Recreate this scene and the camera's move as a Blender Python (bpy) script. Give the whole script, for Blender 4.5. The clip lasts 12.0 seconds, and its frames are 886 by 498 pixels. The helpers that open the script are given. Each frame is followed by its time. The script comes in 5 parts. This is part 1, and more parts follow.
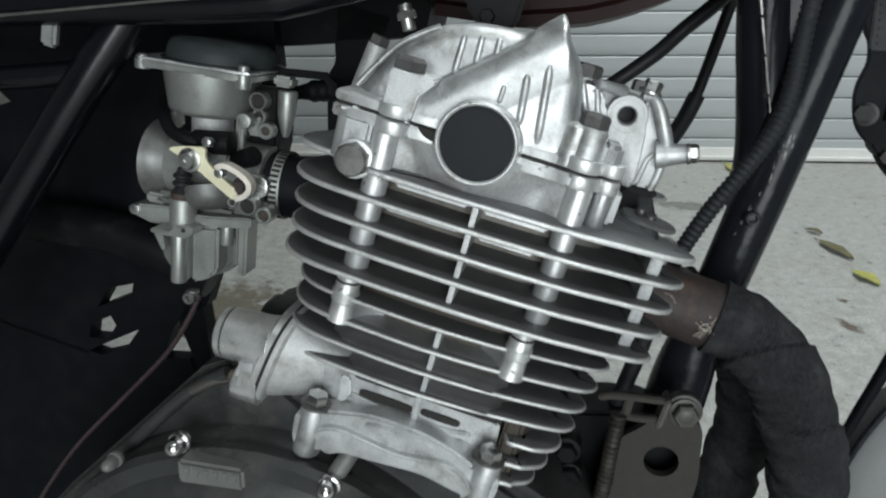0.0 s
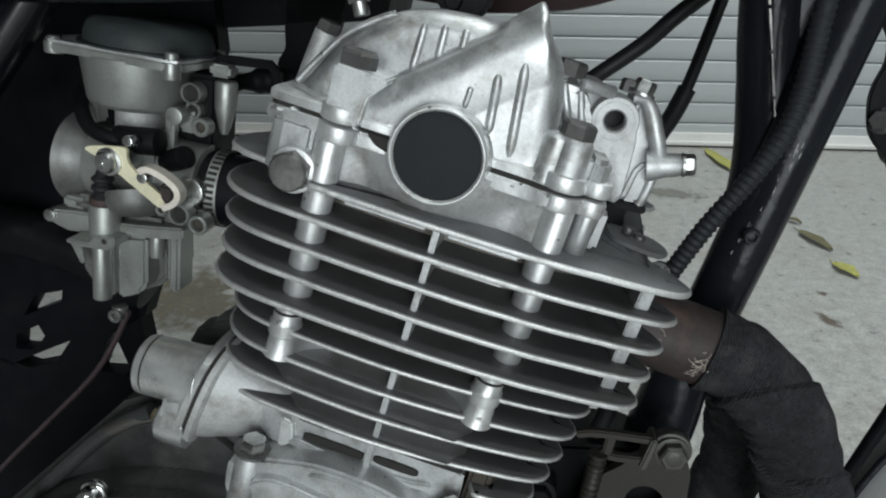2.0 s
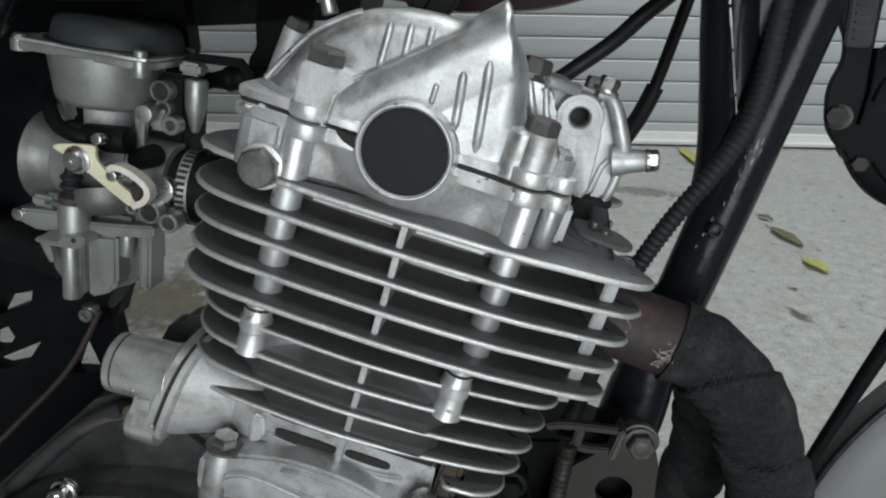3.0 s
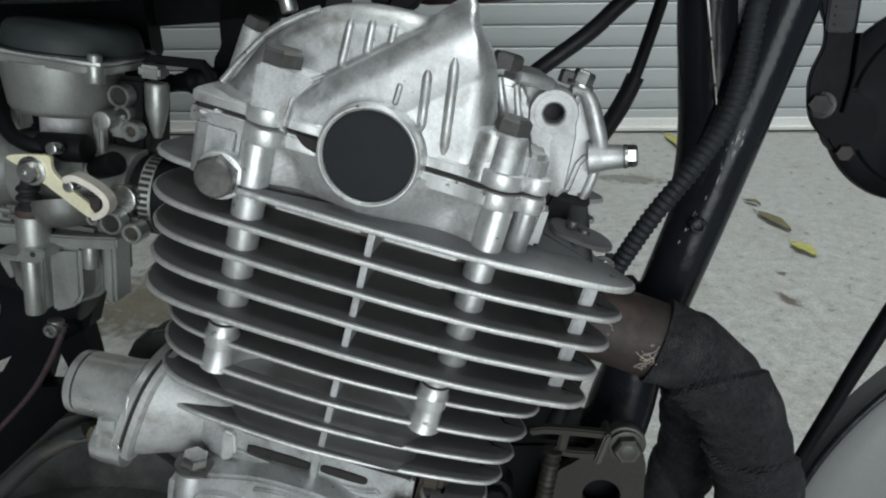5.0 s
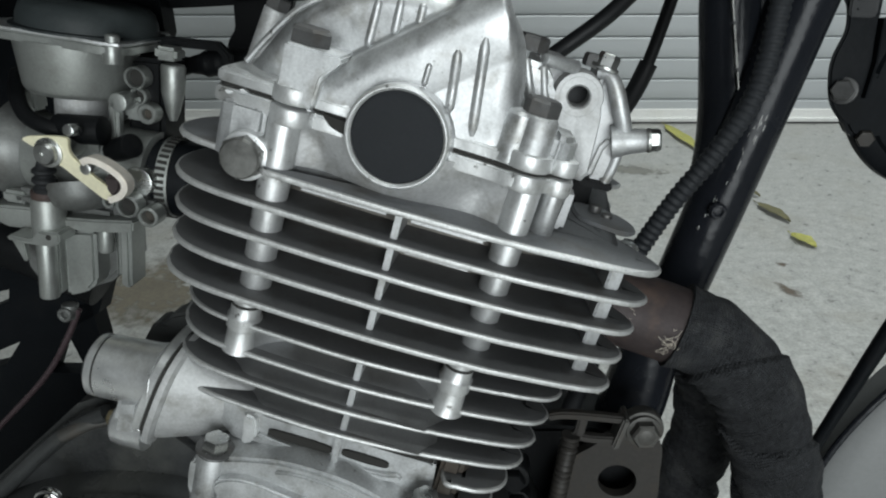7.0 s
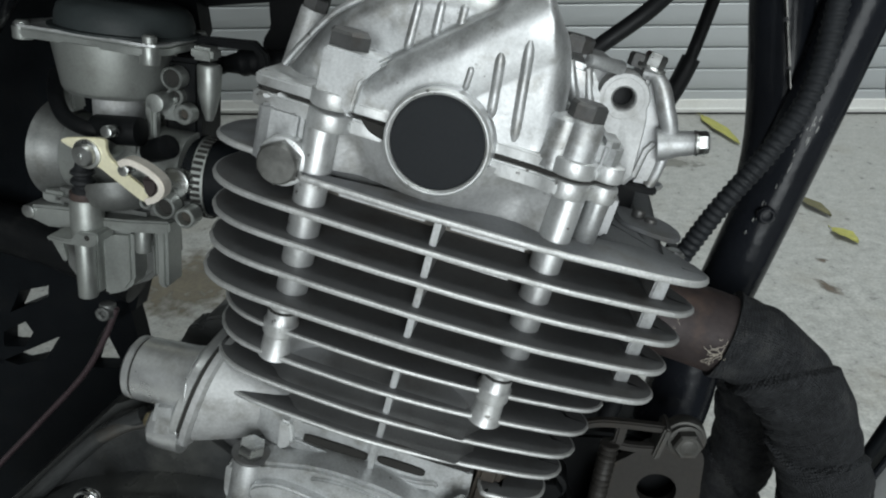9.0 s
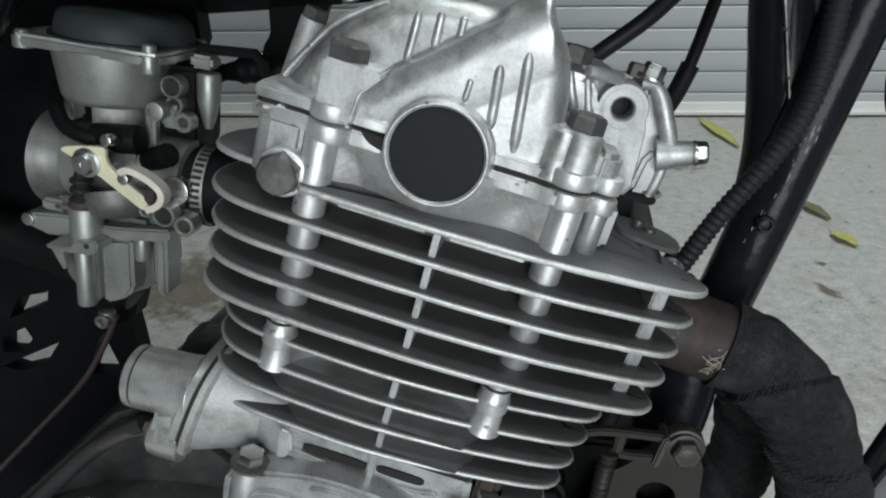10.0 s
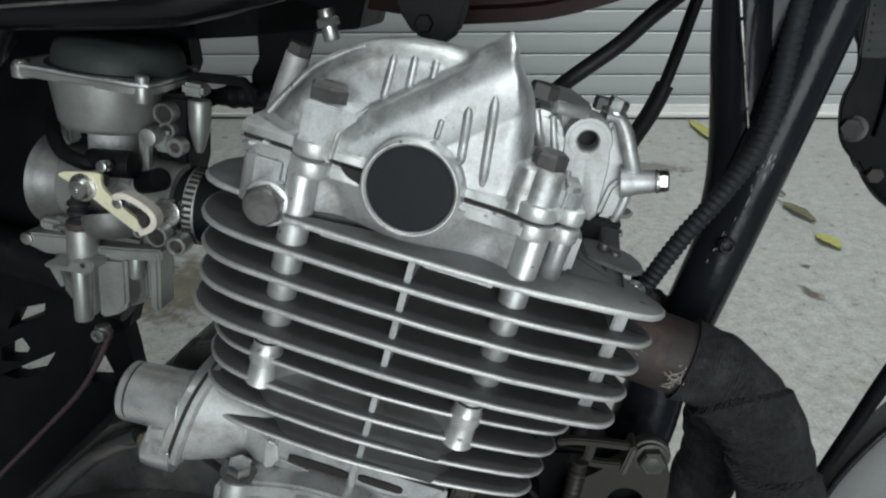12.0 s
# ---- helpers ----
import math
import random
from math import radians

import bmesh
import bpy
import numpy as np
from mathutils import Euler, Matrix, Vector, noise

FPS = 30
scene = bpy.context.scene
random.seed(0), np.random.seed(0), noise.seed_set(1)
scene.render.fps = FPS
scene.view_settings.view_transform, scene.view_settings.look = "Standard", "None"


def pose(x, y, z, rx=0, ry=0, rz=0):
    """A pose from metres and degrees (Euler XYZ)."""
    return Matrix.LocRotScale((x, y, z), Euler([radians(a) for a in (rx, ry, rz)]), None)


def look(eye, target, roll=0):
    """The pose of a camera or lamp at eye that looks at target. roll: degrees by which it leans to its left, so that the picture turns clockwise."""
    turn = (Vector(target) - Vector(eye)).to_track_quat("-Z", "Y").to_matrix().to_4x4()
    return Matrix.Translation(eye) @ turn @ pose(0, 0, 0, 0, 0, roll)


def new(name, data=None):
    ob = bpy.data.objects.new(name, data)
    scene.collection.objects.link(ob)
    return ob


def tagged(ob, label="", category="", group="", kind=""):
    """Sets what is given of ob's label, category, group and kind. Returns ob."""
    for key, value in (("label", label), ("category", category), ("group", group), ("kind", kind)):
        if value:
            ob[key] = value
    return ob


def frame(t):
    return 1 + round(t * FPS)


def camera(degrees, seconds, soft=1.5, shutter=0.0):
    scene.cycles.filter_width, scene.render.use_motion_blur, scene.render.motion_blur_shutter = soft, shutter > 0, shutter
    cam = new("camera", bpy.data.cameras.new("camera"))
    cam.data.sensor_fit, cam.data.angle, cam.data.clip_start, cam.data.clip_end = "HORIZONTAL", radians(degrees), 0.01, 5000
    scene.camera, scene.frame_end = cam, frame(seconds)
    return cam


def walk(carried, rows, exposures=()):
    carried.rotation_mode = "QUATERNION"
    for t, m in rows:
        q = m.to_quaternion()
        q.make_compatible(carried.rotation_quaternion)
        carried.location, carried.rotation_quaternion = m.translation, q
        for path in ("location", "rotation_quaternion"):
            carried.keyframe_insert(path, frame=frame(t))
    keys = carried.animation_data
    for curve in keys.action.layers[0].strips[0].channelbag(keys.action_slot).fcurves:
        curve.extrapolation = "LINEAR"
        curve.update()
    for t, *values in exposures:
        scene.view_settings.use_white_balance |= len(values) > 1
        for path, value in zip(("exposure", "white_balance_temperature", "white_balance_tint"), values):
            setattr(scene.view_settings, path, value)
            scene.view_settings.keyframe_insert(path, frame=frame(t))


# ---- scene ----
cam = camera(65.5, 12.0, soft=2.1, shutter=0.4)
# seconds, the eye in metres, then yaw to the left, pitch and roll in degrees
ROWS = [
    (0.0, 0.0005, -0.0001, 0.5523, 5.439, -25.089, -1.085),
    (0.5, -0.0066, 0.0270, 0.5538, 3.750, -25.310, 2.116),
    (1.0, 0.0010, 0.0280, 0.5479, 2.161, -27.320, 2.664),
    (1.5, -0.0021, 0.0363, 0.5537, 3.074, -27.505, 0.981),
    (2.0, 0.0040, 0.0448, 0.5504, 3.361, -26.967, 0.290),
    (2.5, 0.0032, 0.0406, 0.5503, 3.303, -26.692, 0.178),
    (3.0, 0.0080, 0.0412, 0.5503, 1.464, -26.934, 0.710),
    (3.2, 0.0107, 0.0395, 0.5487, 1.413, -26.938, 0.586),
    (4.8, 0.0161, 0.0512, 0.5501, 0.818, -27.723, -0.535),
    (5.0, 0.0145, 0.0526, 0.5502, 0.642, -27.677, -0.554),
    (5.5, 0.0176, 0.0545, 0.5474, 0.044, -27.797, -0.013),
    (6.0, 0.0119, 0.0547, 0.5490, -0.401, -27.891, 0.040),
    (6.5, 0.0075, 0.0540, 0.5482, -0.437, -28.061, 0.223),
    (7.0, 0.0043, 0.0523, 0.5472, 0.149, -28.395, -0.095),
    (7.5, 0.0016, 0.0555, 0.5476, 0.914, -28.705, -0.524),
    (7.7, -0.0019, 0.0564, 0.5514, 1.338, -29.083, -0.605),
    (9.5, 0.0013, 0.0604, 0.5493, 2.962, -29.256, -1.071),
    (10.0, 0.0008, 0.0609, 0.5524, 2.826, -29.148, -0.947),
    (10.5, 0.0047, 0.0590, 0.5508, 2.628, -28.945, -0.634),
    (11.0, 0.0021, 0.0536, 0.5514, 2.472, -28.832, -0.344),
    (11.5, 0.0023, 0.0485, 0.5540, 2.428, -28.823, -0.311),
    (12.0, 0.0083, 0.0526, 0.5682, 2.388, -29.411, -0.753),
]
walk(cam, [(t, pose(x, y, z, 90, 0, yaw) @ pose(0, 0, 0, pitch, 0, 0) @ pose(0, 0, 0, 0, 0, roll)) for t, x, y, z, yaw, pitch, roll in ROWS],
     exposures=((0.0, 0.18), (0.5, 0.04), (1.0, 0.0), (5.0, 0.02), (6.0, 0.08), (7.5, 0.08), (9.5, 0.0), (12.0, 0.02)))

# ---- world and lights ----
world = bpy.data.worlds.new("garage_air")
world.use_nodes = True
scene.world = world
world.node_tree.nodes["Background"].inputs[0].default_value = (0.62, 0.68, 0.75, 1)
world.node_tree.nodes["Background"].inputs[1].default_value = 0.015


def tube_lamp(x, y, z, length, power, turn=0):
    lamp = bpy.data.lights.new("strip_glow", "AREA")
    lamp.shape, lamp.size, lamp.size_y, lamp.energy = "RECTANGLE", length, 0.12, power
    lamp.color = (0.92, 0.99, 0.98)
    ob = new("strip_glow", lamp)
    ob.matrix_world = pose(x, y, z, 0, 0, turn)
    return ob


LAMPS = ((0.3, -0.45, 2.3, 1.2, 6.5, 8), (0.8, 1.1, 2.3, 1.2, 32, 0))
for row in LAMPS:
    tube_lamp(*row)
# daylight through the open doorway behind the camera
sky = bpy.data.lights.new("doorway_daylight", "AREA")
sky.shape, sky.size, sky.size_y, sky.energy, sky.color = "RECTANGLE", 1.5, 1.75, 52, (0.92, 0.985, 1.0)
sky_ob = new("doorway_daylight", sky)
sky_ob.matrix_world = look((0.32, -2.35, 0.95), (0.32, 0.6, 0.7))

# ---- materials ----


def mat(name, color, rough=0.5, metal=0.0, vary=0.15, grain=400.0, blot=25.0, bump=0.0, bump_scale=None, rough_vary=0.1,
        stain=None, stain_amount=0.0, stain_scale=40.0, random_vary=0.0, coat=0.0, stain_edge=(0.52, 0.72), speck=None, speck_amount=0.0, speck_scale=260.0, speck_edge=(0.66, 0.72), spec=0.5):
    """A surface with fine grain, broad blotches, relief and, where given, stains of another colour."""
    m = bpy.data.materials.new(name)
    m.use_nodes = True
    nt = m.node_tree
    n, l = nt.nodes, nt.links
    bsdf = n["Principled BSDF"]
    coord = n.new("ShaderNodeTexCoord")

    def noise_tex(scale, detail=4.0, rough_n=0.6):
        t = n.new("ShaderNodeTexNoise")
        t.inputs["Scale"].default_value = scale
        t.inputs["Detail"].default_value = detail
        t.inputs["Roughness"].default_value = rough_n
        l.new(coord.outputs["Object"], t.inputs["Vector"])
        return t

    fine, broad = noise_tex(grain), noise_tex(blot, 5.0)
    add = n.new("ShaderNodeMath")
    add.operation = "MULTIPLY_ADD"
    add.inputs[1].default_value = 0.5
    l.new(fine.outputs["Fac"], add.inputs[0])
    half = n.new("ShaderNodeMath")
    half.operation = "MULTIPLY"
    half.inputs[1].default_value = 0.5
    l.new(broad.outputs["Fac"], half.inputs[0])
    l.new(half.outputs[0], add.inputs[2])
    ramp = n.new("ShaderNodeMapRange")
    ramp.inputs["From Min"].default_value, ramp.inputs["From Max"].default_value = 0.3, 0.7
    ramp.inputs["To Min"].default_value, ramp.inputs["To Max"].default_value = 1 - vary, 1 + vary
    l.new(add.outputs[0], ramp.inputs["Value"])
    tint = n.new("ShaderNodeMix")
    tint.data_type, tint.blend_type = "RGBA", "MULTIPLY"
    tint.inputs["Factor"].default_value = 1.0
    tint.inputs["A"].default_value = (*color, 1)
    l.new(ramp.outputs[0], tint.inputs["B"])
    out = tint.outputs["Result"]
    if random_vary:
        info = n.new("ShaderNodeObjectInfo")
        rr = n.new("ShaderNodeMapRange")
        rr.inputs["To Min"].default_value, rr.inputs["To Max"].default_value = 1 - random_vary, 1 + random_vary
        l.new(info.outputs["Random"], rr.inputs["Value"])
        t2 = n.new("ShaderNodeMix")
        t2.data_type, t2.blend_type = "RGBA", "MULTIPLY"
        t2.inputs["Factor"].default_value = 1.0
        l.new(out, t2.inputs["A"])
        l.new(rr.outputs[0], t2.inputs["B"])
        out = t2.outputs["Result"]
    for stain, stain_scale, stain_edge, stain_amount in ((stain, stain_scale, stain_edge, stain_amount), (speck, speck_scale, speck_edge, speck_amount)):
        if not stain:
            continue
        patch = noise_tex(stain_scale, 6.0, 0.65)
        sr = n.new("ShaderNodeMapRange")
        sr.inputs["From Min"].default_value, sr.inputs["From Max"].default_value = stain_edge
        sr.inputs["To Max"].default_value = stain_amount
        l.new(patch.outputs["Fac"], sr.inputs["Value"])
        mix = n.new("ShaderNodeMix")
        mix.data_type = "RGBA"
        l.new(sr.outputs[0], mix.inputs["Factor"])
        l.new(out, mix.inputs["A"])
        mix.inputs["B"].default_value = (*stain, 1)
        out = mix.outputs["Result"]
    l.new(out, bsdf.inputs["Base Color"])
    rmap = n.new("ShaderNodeMapRange")
    rmap.inputs["From Min"].default_value, rmap.inputs["From Max"].default_value = 0.3, 0.7
    rmap.inputs["To Min"].default_value, rmap.inputs["To Max"].default_value = max(0.02, rough - rough_vary), min(1, rough + rough_vary)
    l.new(broad.outputs["Fac"], rmap.inputs["Value"])
    l.new(rmap.outputs[0], bsdf.inputs["Roughness"])
    bsdf.inputs["Metallic"].default_value = metal
    bsdf.inputs["Specular IOR Level"].default_value = spec
    bsdf.inputs["Coat Weight"].default_value = coat
    if bump:
        b = n.new("ShaderNodeBump")
        b.inputs["Strength"].default_value = 1.0
        b.inputs["Distance"].default_value = bump
        bt = noise_tex(bump_scale, 5.0) if bump_scale else fine
        l.new(bt.outputs["Fac"], b.inputs["Height"])
        l.new(b.outputs[0], bsdf.inputs["Normal"])
    return m


CAST = mat("cast_aluminium", (0.57, 0.58, 0.585), 0.48, 0.82, 0.24, 1100, 80, 0.00006, 620, 0.16, (0.27, 0.26, 0.235), 0.85, 100, speck=(0.10, 0.095, 0.085), speck_amount=0.75, speck_scale=300)
PALECAST = mat("pale_cast_aluminium", (0.70, 0.71, 0.71), 0.46, 0.75, 0.14, 1100, 60, 0.00012, 500, 0.12, (0.34, 0.33, 0.30), 0.6, 110, speck=(0.08, 0.075, 0.07), speck_amount=0.85, speck_scale=220, speck_edge=(0.64, 0.68))
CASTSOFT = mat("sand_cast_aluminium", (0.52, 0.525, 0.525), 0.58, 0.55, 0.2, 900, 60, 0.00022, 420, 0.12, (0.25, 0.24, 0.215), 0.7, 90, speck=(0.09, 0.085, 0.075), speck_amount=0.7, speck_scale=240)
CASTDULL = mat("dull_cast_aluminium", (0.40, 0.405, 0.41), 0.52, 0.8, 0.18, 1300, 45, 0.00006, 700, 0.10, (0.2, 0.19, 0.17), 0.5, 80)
EDGE = mat("bright_fin_edge", (0.58, 0.585, 0.58), 0.52, 0.7, 0.32, 1300, 90, 0.00015, 600, 0.1, (0.24, 0.235, 0.225), 0.5, 90)
FIN = mat("fin_face_metal", (0.165, 0.17, 0.178), 0.6, 0.2, 0.2, 900, 40, 0.0001, 1200, 0.1, (0.085, 0.075, 0.06), 0.6, 45)
COREMETAL = mat("grimy_shaded_core", (0.23, 0.216, 0.195), 0.55, 0.6, 0.25, 700, 60, 0.0002, 700, 0.1, (0.07, 0.055, 0.042), 0.7, 60)
POLISHED = mat("oily_pale_aluminium", (0.76, 0.77, 0.77), 0.33, 0.8, 0.14, 900, 60, 0.00004, 500, 0.1, (0.40, 0.39, 0.36), 0.5, 90, coat=0.6)
# Darker copy of the zinc casting, for set-back and dimmer parts.
CARBDARK = mat("dark_stained_zinc", (0.17, 0.175, 0.17), 0.48, 0.6, 0.2, 900, 60, 0.0001, 900, 0.1, (0.08, 0.075, 0.065), 0.6, 70)
CARBMETAL = mat("zinc_casting", (0.36, 0.375, 0.36), 0.42, 0.7, 0.16, 900, 60, 0.00008, 900, 0.1, (0.2, 0.2, 0.18), 0.5, 70)
STEEL = mat("zinc_plated_steel", (0.55, 0.56, 0.55), 0.3, 1.0, 0.12, 700, 90, 0.00004, 900)
PLUGMETAL = mat("worn_plug_steel", (0.23, 0.23, 0.22), 0.42, 0.85, 0.18, 700, 90, 0.0001, 700)
BOLT = mat("dull_bolt_steel", (0.13, 0.13, 0.13), 0.5, 0.7, 0.2, 800, 150, 0.00008, 900, 0.1, (0.10, 0.075, 0.055), 0.35, 120)
CHROME = mat("chrome_steel", (0.8, 0.8, 0.8), 0.12, 1.0, 0.05)
BRASS = mat("yellow_zinc_plate", (0.95, 0.90, 0.66), 0.40, 0.35, 0.12, 600, 120)
DRUM = mat("pale_worn_plate", (0.88, 0.82, 0.74), 0.42, 0.3, 0.14, 600, 120)
DISC = mat("matt_black_cap", (0.029, 0.031, 0.034), 0.85, 0.0, 0.10, 900, 120, 0.00003, 1200, 0.05, spec=0.12)
BLACK = mat("black_frame_paint", (0.011, 0.0125, 0.016), 0.22, 0.0, 0.2, 600, 30, 0.0008, 45, 0.08, (0.10, 0.095, 0.09), 0.6, 160, spec=0.2, stain_edge=(0.68, 0.72))
# Dirt brown, darkened further for the shade between fins and in bores.
DIRTSHADE = mat("dirty_shaded_casting", (0.075, 0.066, 0.056), 0.6, 0.5, 0.25, 500, 60, 0.0002, 700, 0.1, (0.09, 0.06, 0.045), 0.6, 50)
RAILPAINT = mat("gloss_black_paint", (0.004, 0.0045, 0.006), 0.22, 0.0, 0.2, 600, 30, 0.00012, 60, 0.05, spec=0.4)
CASEPAINT = mat("worn_black_case_paint", (0.031, 0.0325, 0.033), 0.36, 0.0, 0.35, 900, 30, 0.0001, 900, 0.14, (0.11, 0.11, 0.10), 0.5, 22)
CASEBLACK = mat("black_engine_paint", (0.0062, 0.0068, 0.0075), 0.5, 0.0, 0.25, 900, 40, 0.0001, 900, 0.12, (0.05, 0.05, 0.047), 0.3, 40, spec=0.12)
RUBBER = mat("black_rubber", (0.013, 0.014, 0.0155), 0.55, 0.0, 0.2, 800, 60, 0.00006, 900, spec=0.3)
DUSTBLACK = mat("dusty_black_paint", (0.0058, 0.007, 0.0085), 0.5, 0.0, 0.35, 500, 60, 0.00012, 500, 0.1, (0.009, 0.009, 0.0085), 0.5, 60, spec=0.07)
CONDUIT = mat("ribbed_black_plastic", (0.017, 0.019, 0.022), 0.58, 0.0, 0.3, 800, 60, 0.00006, 900, spec=0.28)
PLASTIC = mat("black_cap_plastic", (0.030, 0.037, 0.038), 0.62, 0.0, 0.2, 700, 60, 0.0001, 900, spec=0.35)
RUST = mat("rusted_header_steel", (0.046, 0.035, 0.035), 0.6, 0.35, 0.3, 500, 60, 0.0002, 500, 0.1, (0.12, 0.075, 0.055), 0.5, 80)
MAROON = mat("maroon_tank_paint", (0.018, 0.006, 0.006), 0.45, 0.0, 0.2, 500, 20, spec=0.12)
DULLBRASS = mat("dull_brass", (0.19, 0.16, 0.10), 0.45, 0.7, 0.2, 700, 90)
DARKPLATE = mat("grimy_steel_plate", (0.032, 0.029, 0.026), 0.6, 0.3, 0.25, 600, 60, 0.0001, 600, 0.1, (0.06, 0.045, 0.03), 0.5, 60)
GREYPLATE = mat("dull_grey_plate", (0.075, 0.073, 0.068), 0.5, 0.5, 0.2, 600, 70, 0.0001, 600, 0.1, (0.09, 0.06, 0.04), 0.4, 70)
FENDER = mat("silver_grey_paint", (0.19, 0.195, 0.195), 0.45, 0.0, 0.1, 600, 20)
# Darker copy of the fin metal; lower fins carry the gaps' shade in it.
FINDARK = mat("shaded_fin_metal", (0.125, 0.127, 0.13), 0.55, 0.3, 0.18, 900, 40, 0.0001, 1200, 0.1, (0.06, 0.052, 0.042), 0.65, 45)
# For the gasket, and for dark fillers that stand for shaded gaps and holes.
GASKETGAP = mat("gasket_and_gap_black", (0.02, 0.019, 0.017), 0.8, 0.0, 0.3, 900, 200)
SEALANT = mat("silver_gasket_sealant", (0.72, 0.73, 0.74), 0.4, 0.5, 0.15, 900, 150, 0.0003, 500)
FRAY = mat("frayed_fibre_ends", (0.55, 0.50, 0.42), 0.8)
TAG = mat("worn_grey_pad", (0.15, 0.155, 0.15), 0.5, 0.2, 0.2, 900, 80)
FUELPIPE = mat("pinkish_fuel_hose", (0.052, 0.036, 0.040), 0.3, 0.0, 0.2, 500, 80)
LEAFY = mat("yellow_leaf", (0.38, 0.37, 0.10), 0.6, 0.0, 0.3, 300, 60, 0.0004, 200)
LEAFD = mat("dry_brown_leaf", (0.13, 0.12, 0.06), 0.65, 0.0, 0.4, 300, 60, 0.0004, 200)
DOORPAINT = mat("grey_door_paint", (0.44, 0.46, 0.47), 0.45, 0.0, 0.05, 200, 6, 0.0002, 60, random_vary=0.03)
DOORBAR = mat("pale_door_foot", (0.82, 0.82, 0.80), 0.4, 0.1, 0.08, 200, 10)
WALLPAINT = mat("grey_wall_paint", (0.16, 0.16, 0.16), 0.7, 0.0, 0.08, 120, 2, 0.0006, 90)
CEIL = mat("ceiling_paint", (0.25, 0.25, 0.24), 0.8, 0.0, 0.05, 80, 2)
CONCRETE = mat("worn_concrete", (0.37, 0.37, 0.355), 0.40, 0.0, 0.46, 240, 55, 0.0024, 70, 0.16, (0.25, 0.225, 0.18), 0.5, 6.5, speck=(0.18, 0.165, 0.13), speck_amount=0.75, speck_scale=60, speck_edge=(0.62, 0.72))
SPILL = mat("dried_brown_spill", (0.13, 0.10, 0.075), 0.6, 0.0, 0.35, 200, 40)
OILED = mat("oil_darkened_concrete", (0.24, 0.235, 0.21), 0.5, 0.0, 0.25, 160, 15)
RUSTSPILL = mat("rust_stained_concrete", (0.19, 0.165, 0.12), 0.6, 0.0, 0.4, 160, 18, 0.0008, 80)


def soften(m, hard=0.35):
    """Lets a spill's colour fade out raggedly towards its rim."""
    n, l = m.node_tree.nodes, m.node_tree.links
    coord = n.new("ShaderNodeTexCoord")
    grad = n.new("ShaderNodeTexGradient")
    grad.gradient_type = "SPHERICAL"
    mp = n.new("ShaderNodeMapping")
    mp.inputs["Location"].default_value = (-1, -1, 0)
    mp.inputs["Scale"].default_value = (2, 2, 0)
    l.new(coord.outputs["Generated"], mp.inputs["Vector"])
    l.new(mp.outputs[0], grad.inputs[0])
    t = n.new("ShaderNodeTexNoise")
    t.inputs["Scale"].default_value, t.inputs["Detail"].default_value = 45.0, 6.0
    l.new(coord.outputs["Object"], t.inputs["Vector"])
    add = n.new("ShaderNodeMath")
    add.operation = "MULTIPLY_ADD"
    add.inputs[1].default_value, add.inputs[2].default_value = 1.6, -0.95
    l.new(t.outputs["Fac"], add.inputs[0])
    s = n.new("ShaderNodeMath")
    s.operation = "ADD"
    l.new(add.outputs[0], s.inputs[0])
    l.new(grad.outputs["Fac"], s.inputs[1])
    r = n.new("ShaderNodeMapRange")
    r.inputs["From Min"].default_value, r.inputs["From Max"].default_value = 0.05, 0.05 + hard
    r.inputs["To Max"].default_value = 0.72
    l.new(s.outputs[0], r.inputs["Value"])
    l.new(r.outputs[0], n["Principled BSDF"].inputs["Alpha"])
    return m


for spill in (SPILL, OILED, RUSTSPILL):
    soften(spill, 0.5)
LAMPGLASS = bpy.data.materials.new("lamp_tube_glass")
LAMPGLASS.use_nodes = True
LAMPGLASS.node_tree.nodes["Principled BSDF"].inputs["Emission Color"].default_value = (0.93, 1, 0.97, 1)
LAMPGLASS.node_tree.nodes["Principled BSDF"].inputs["Emission Strength"].default_value = 3.0


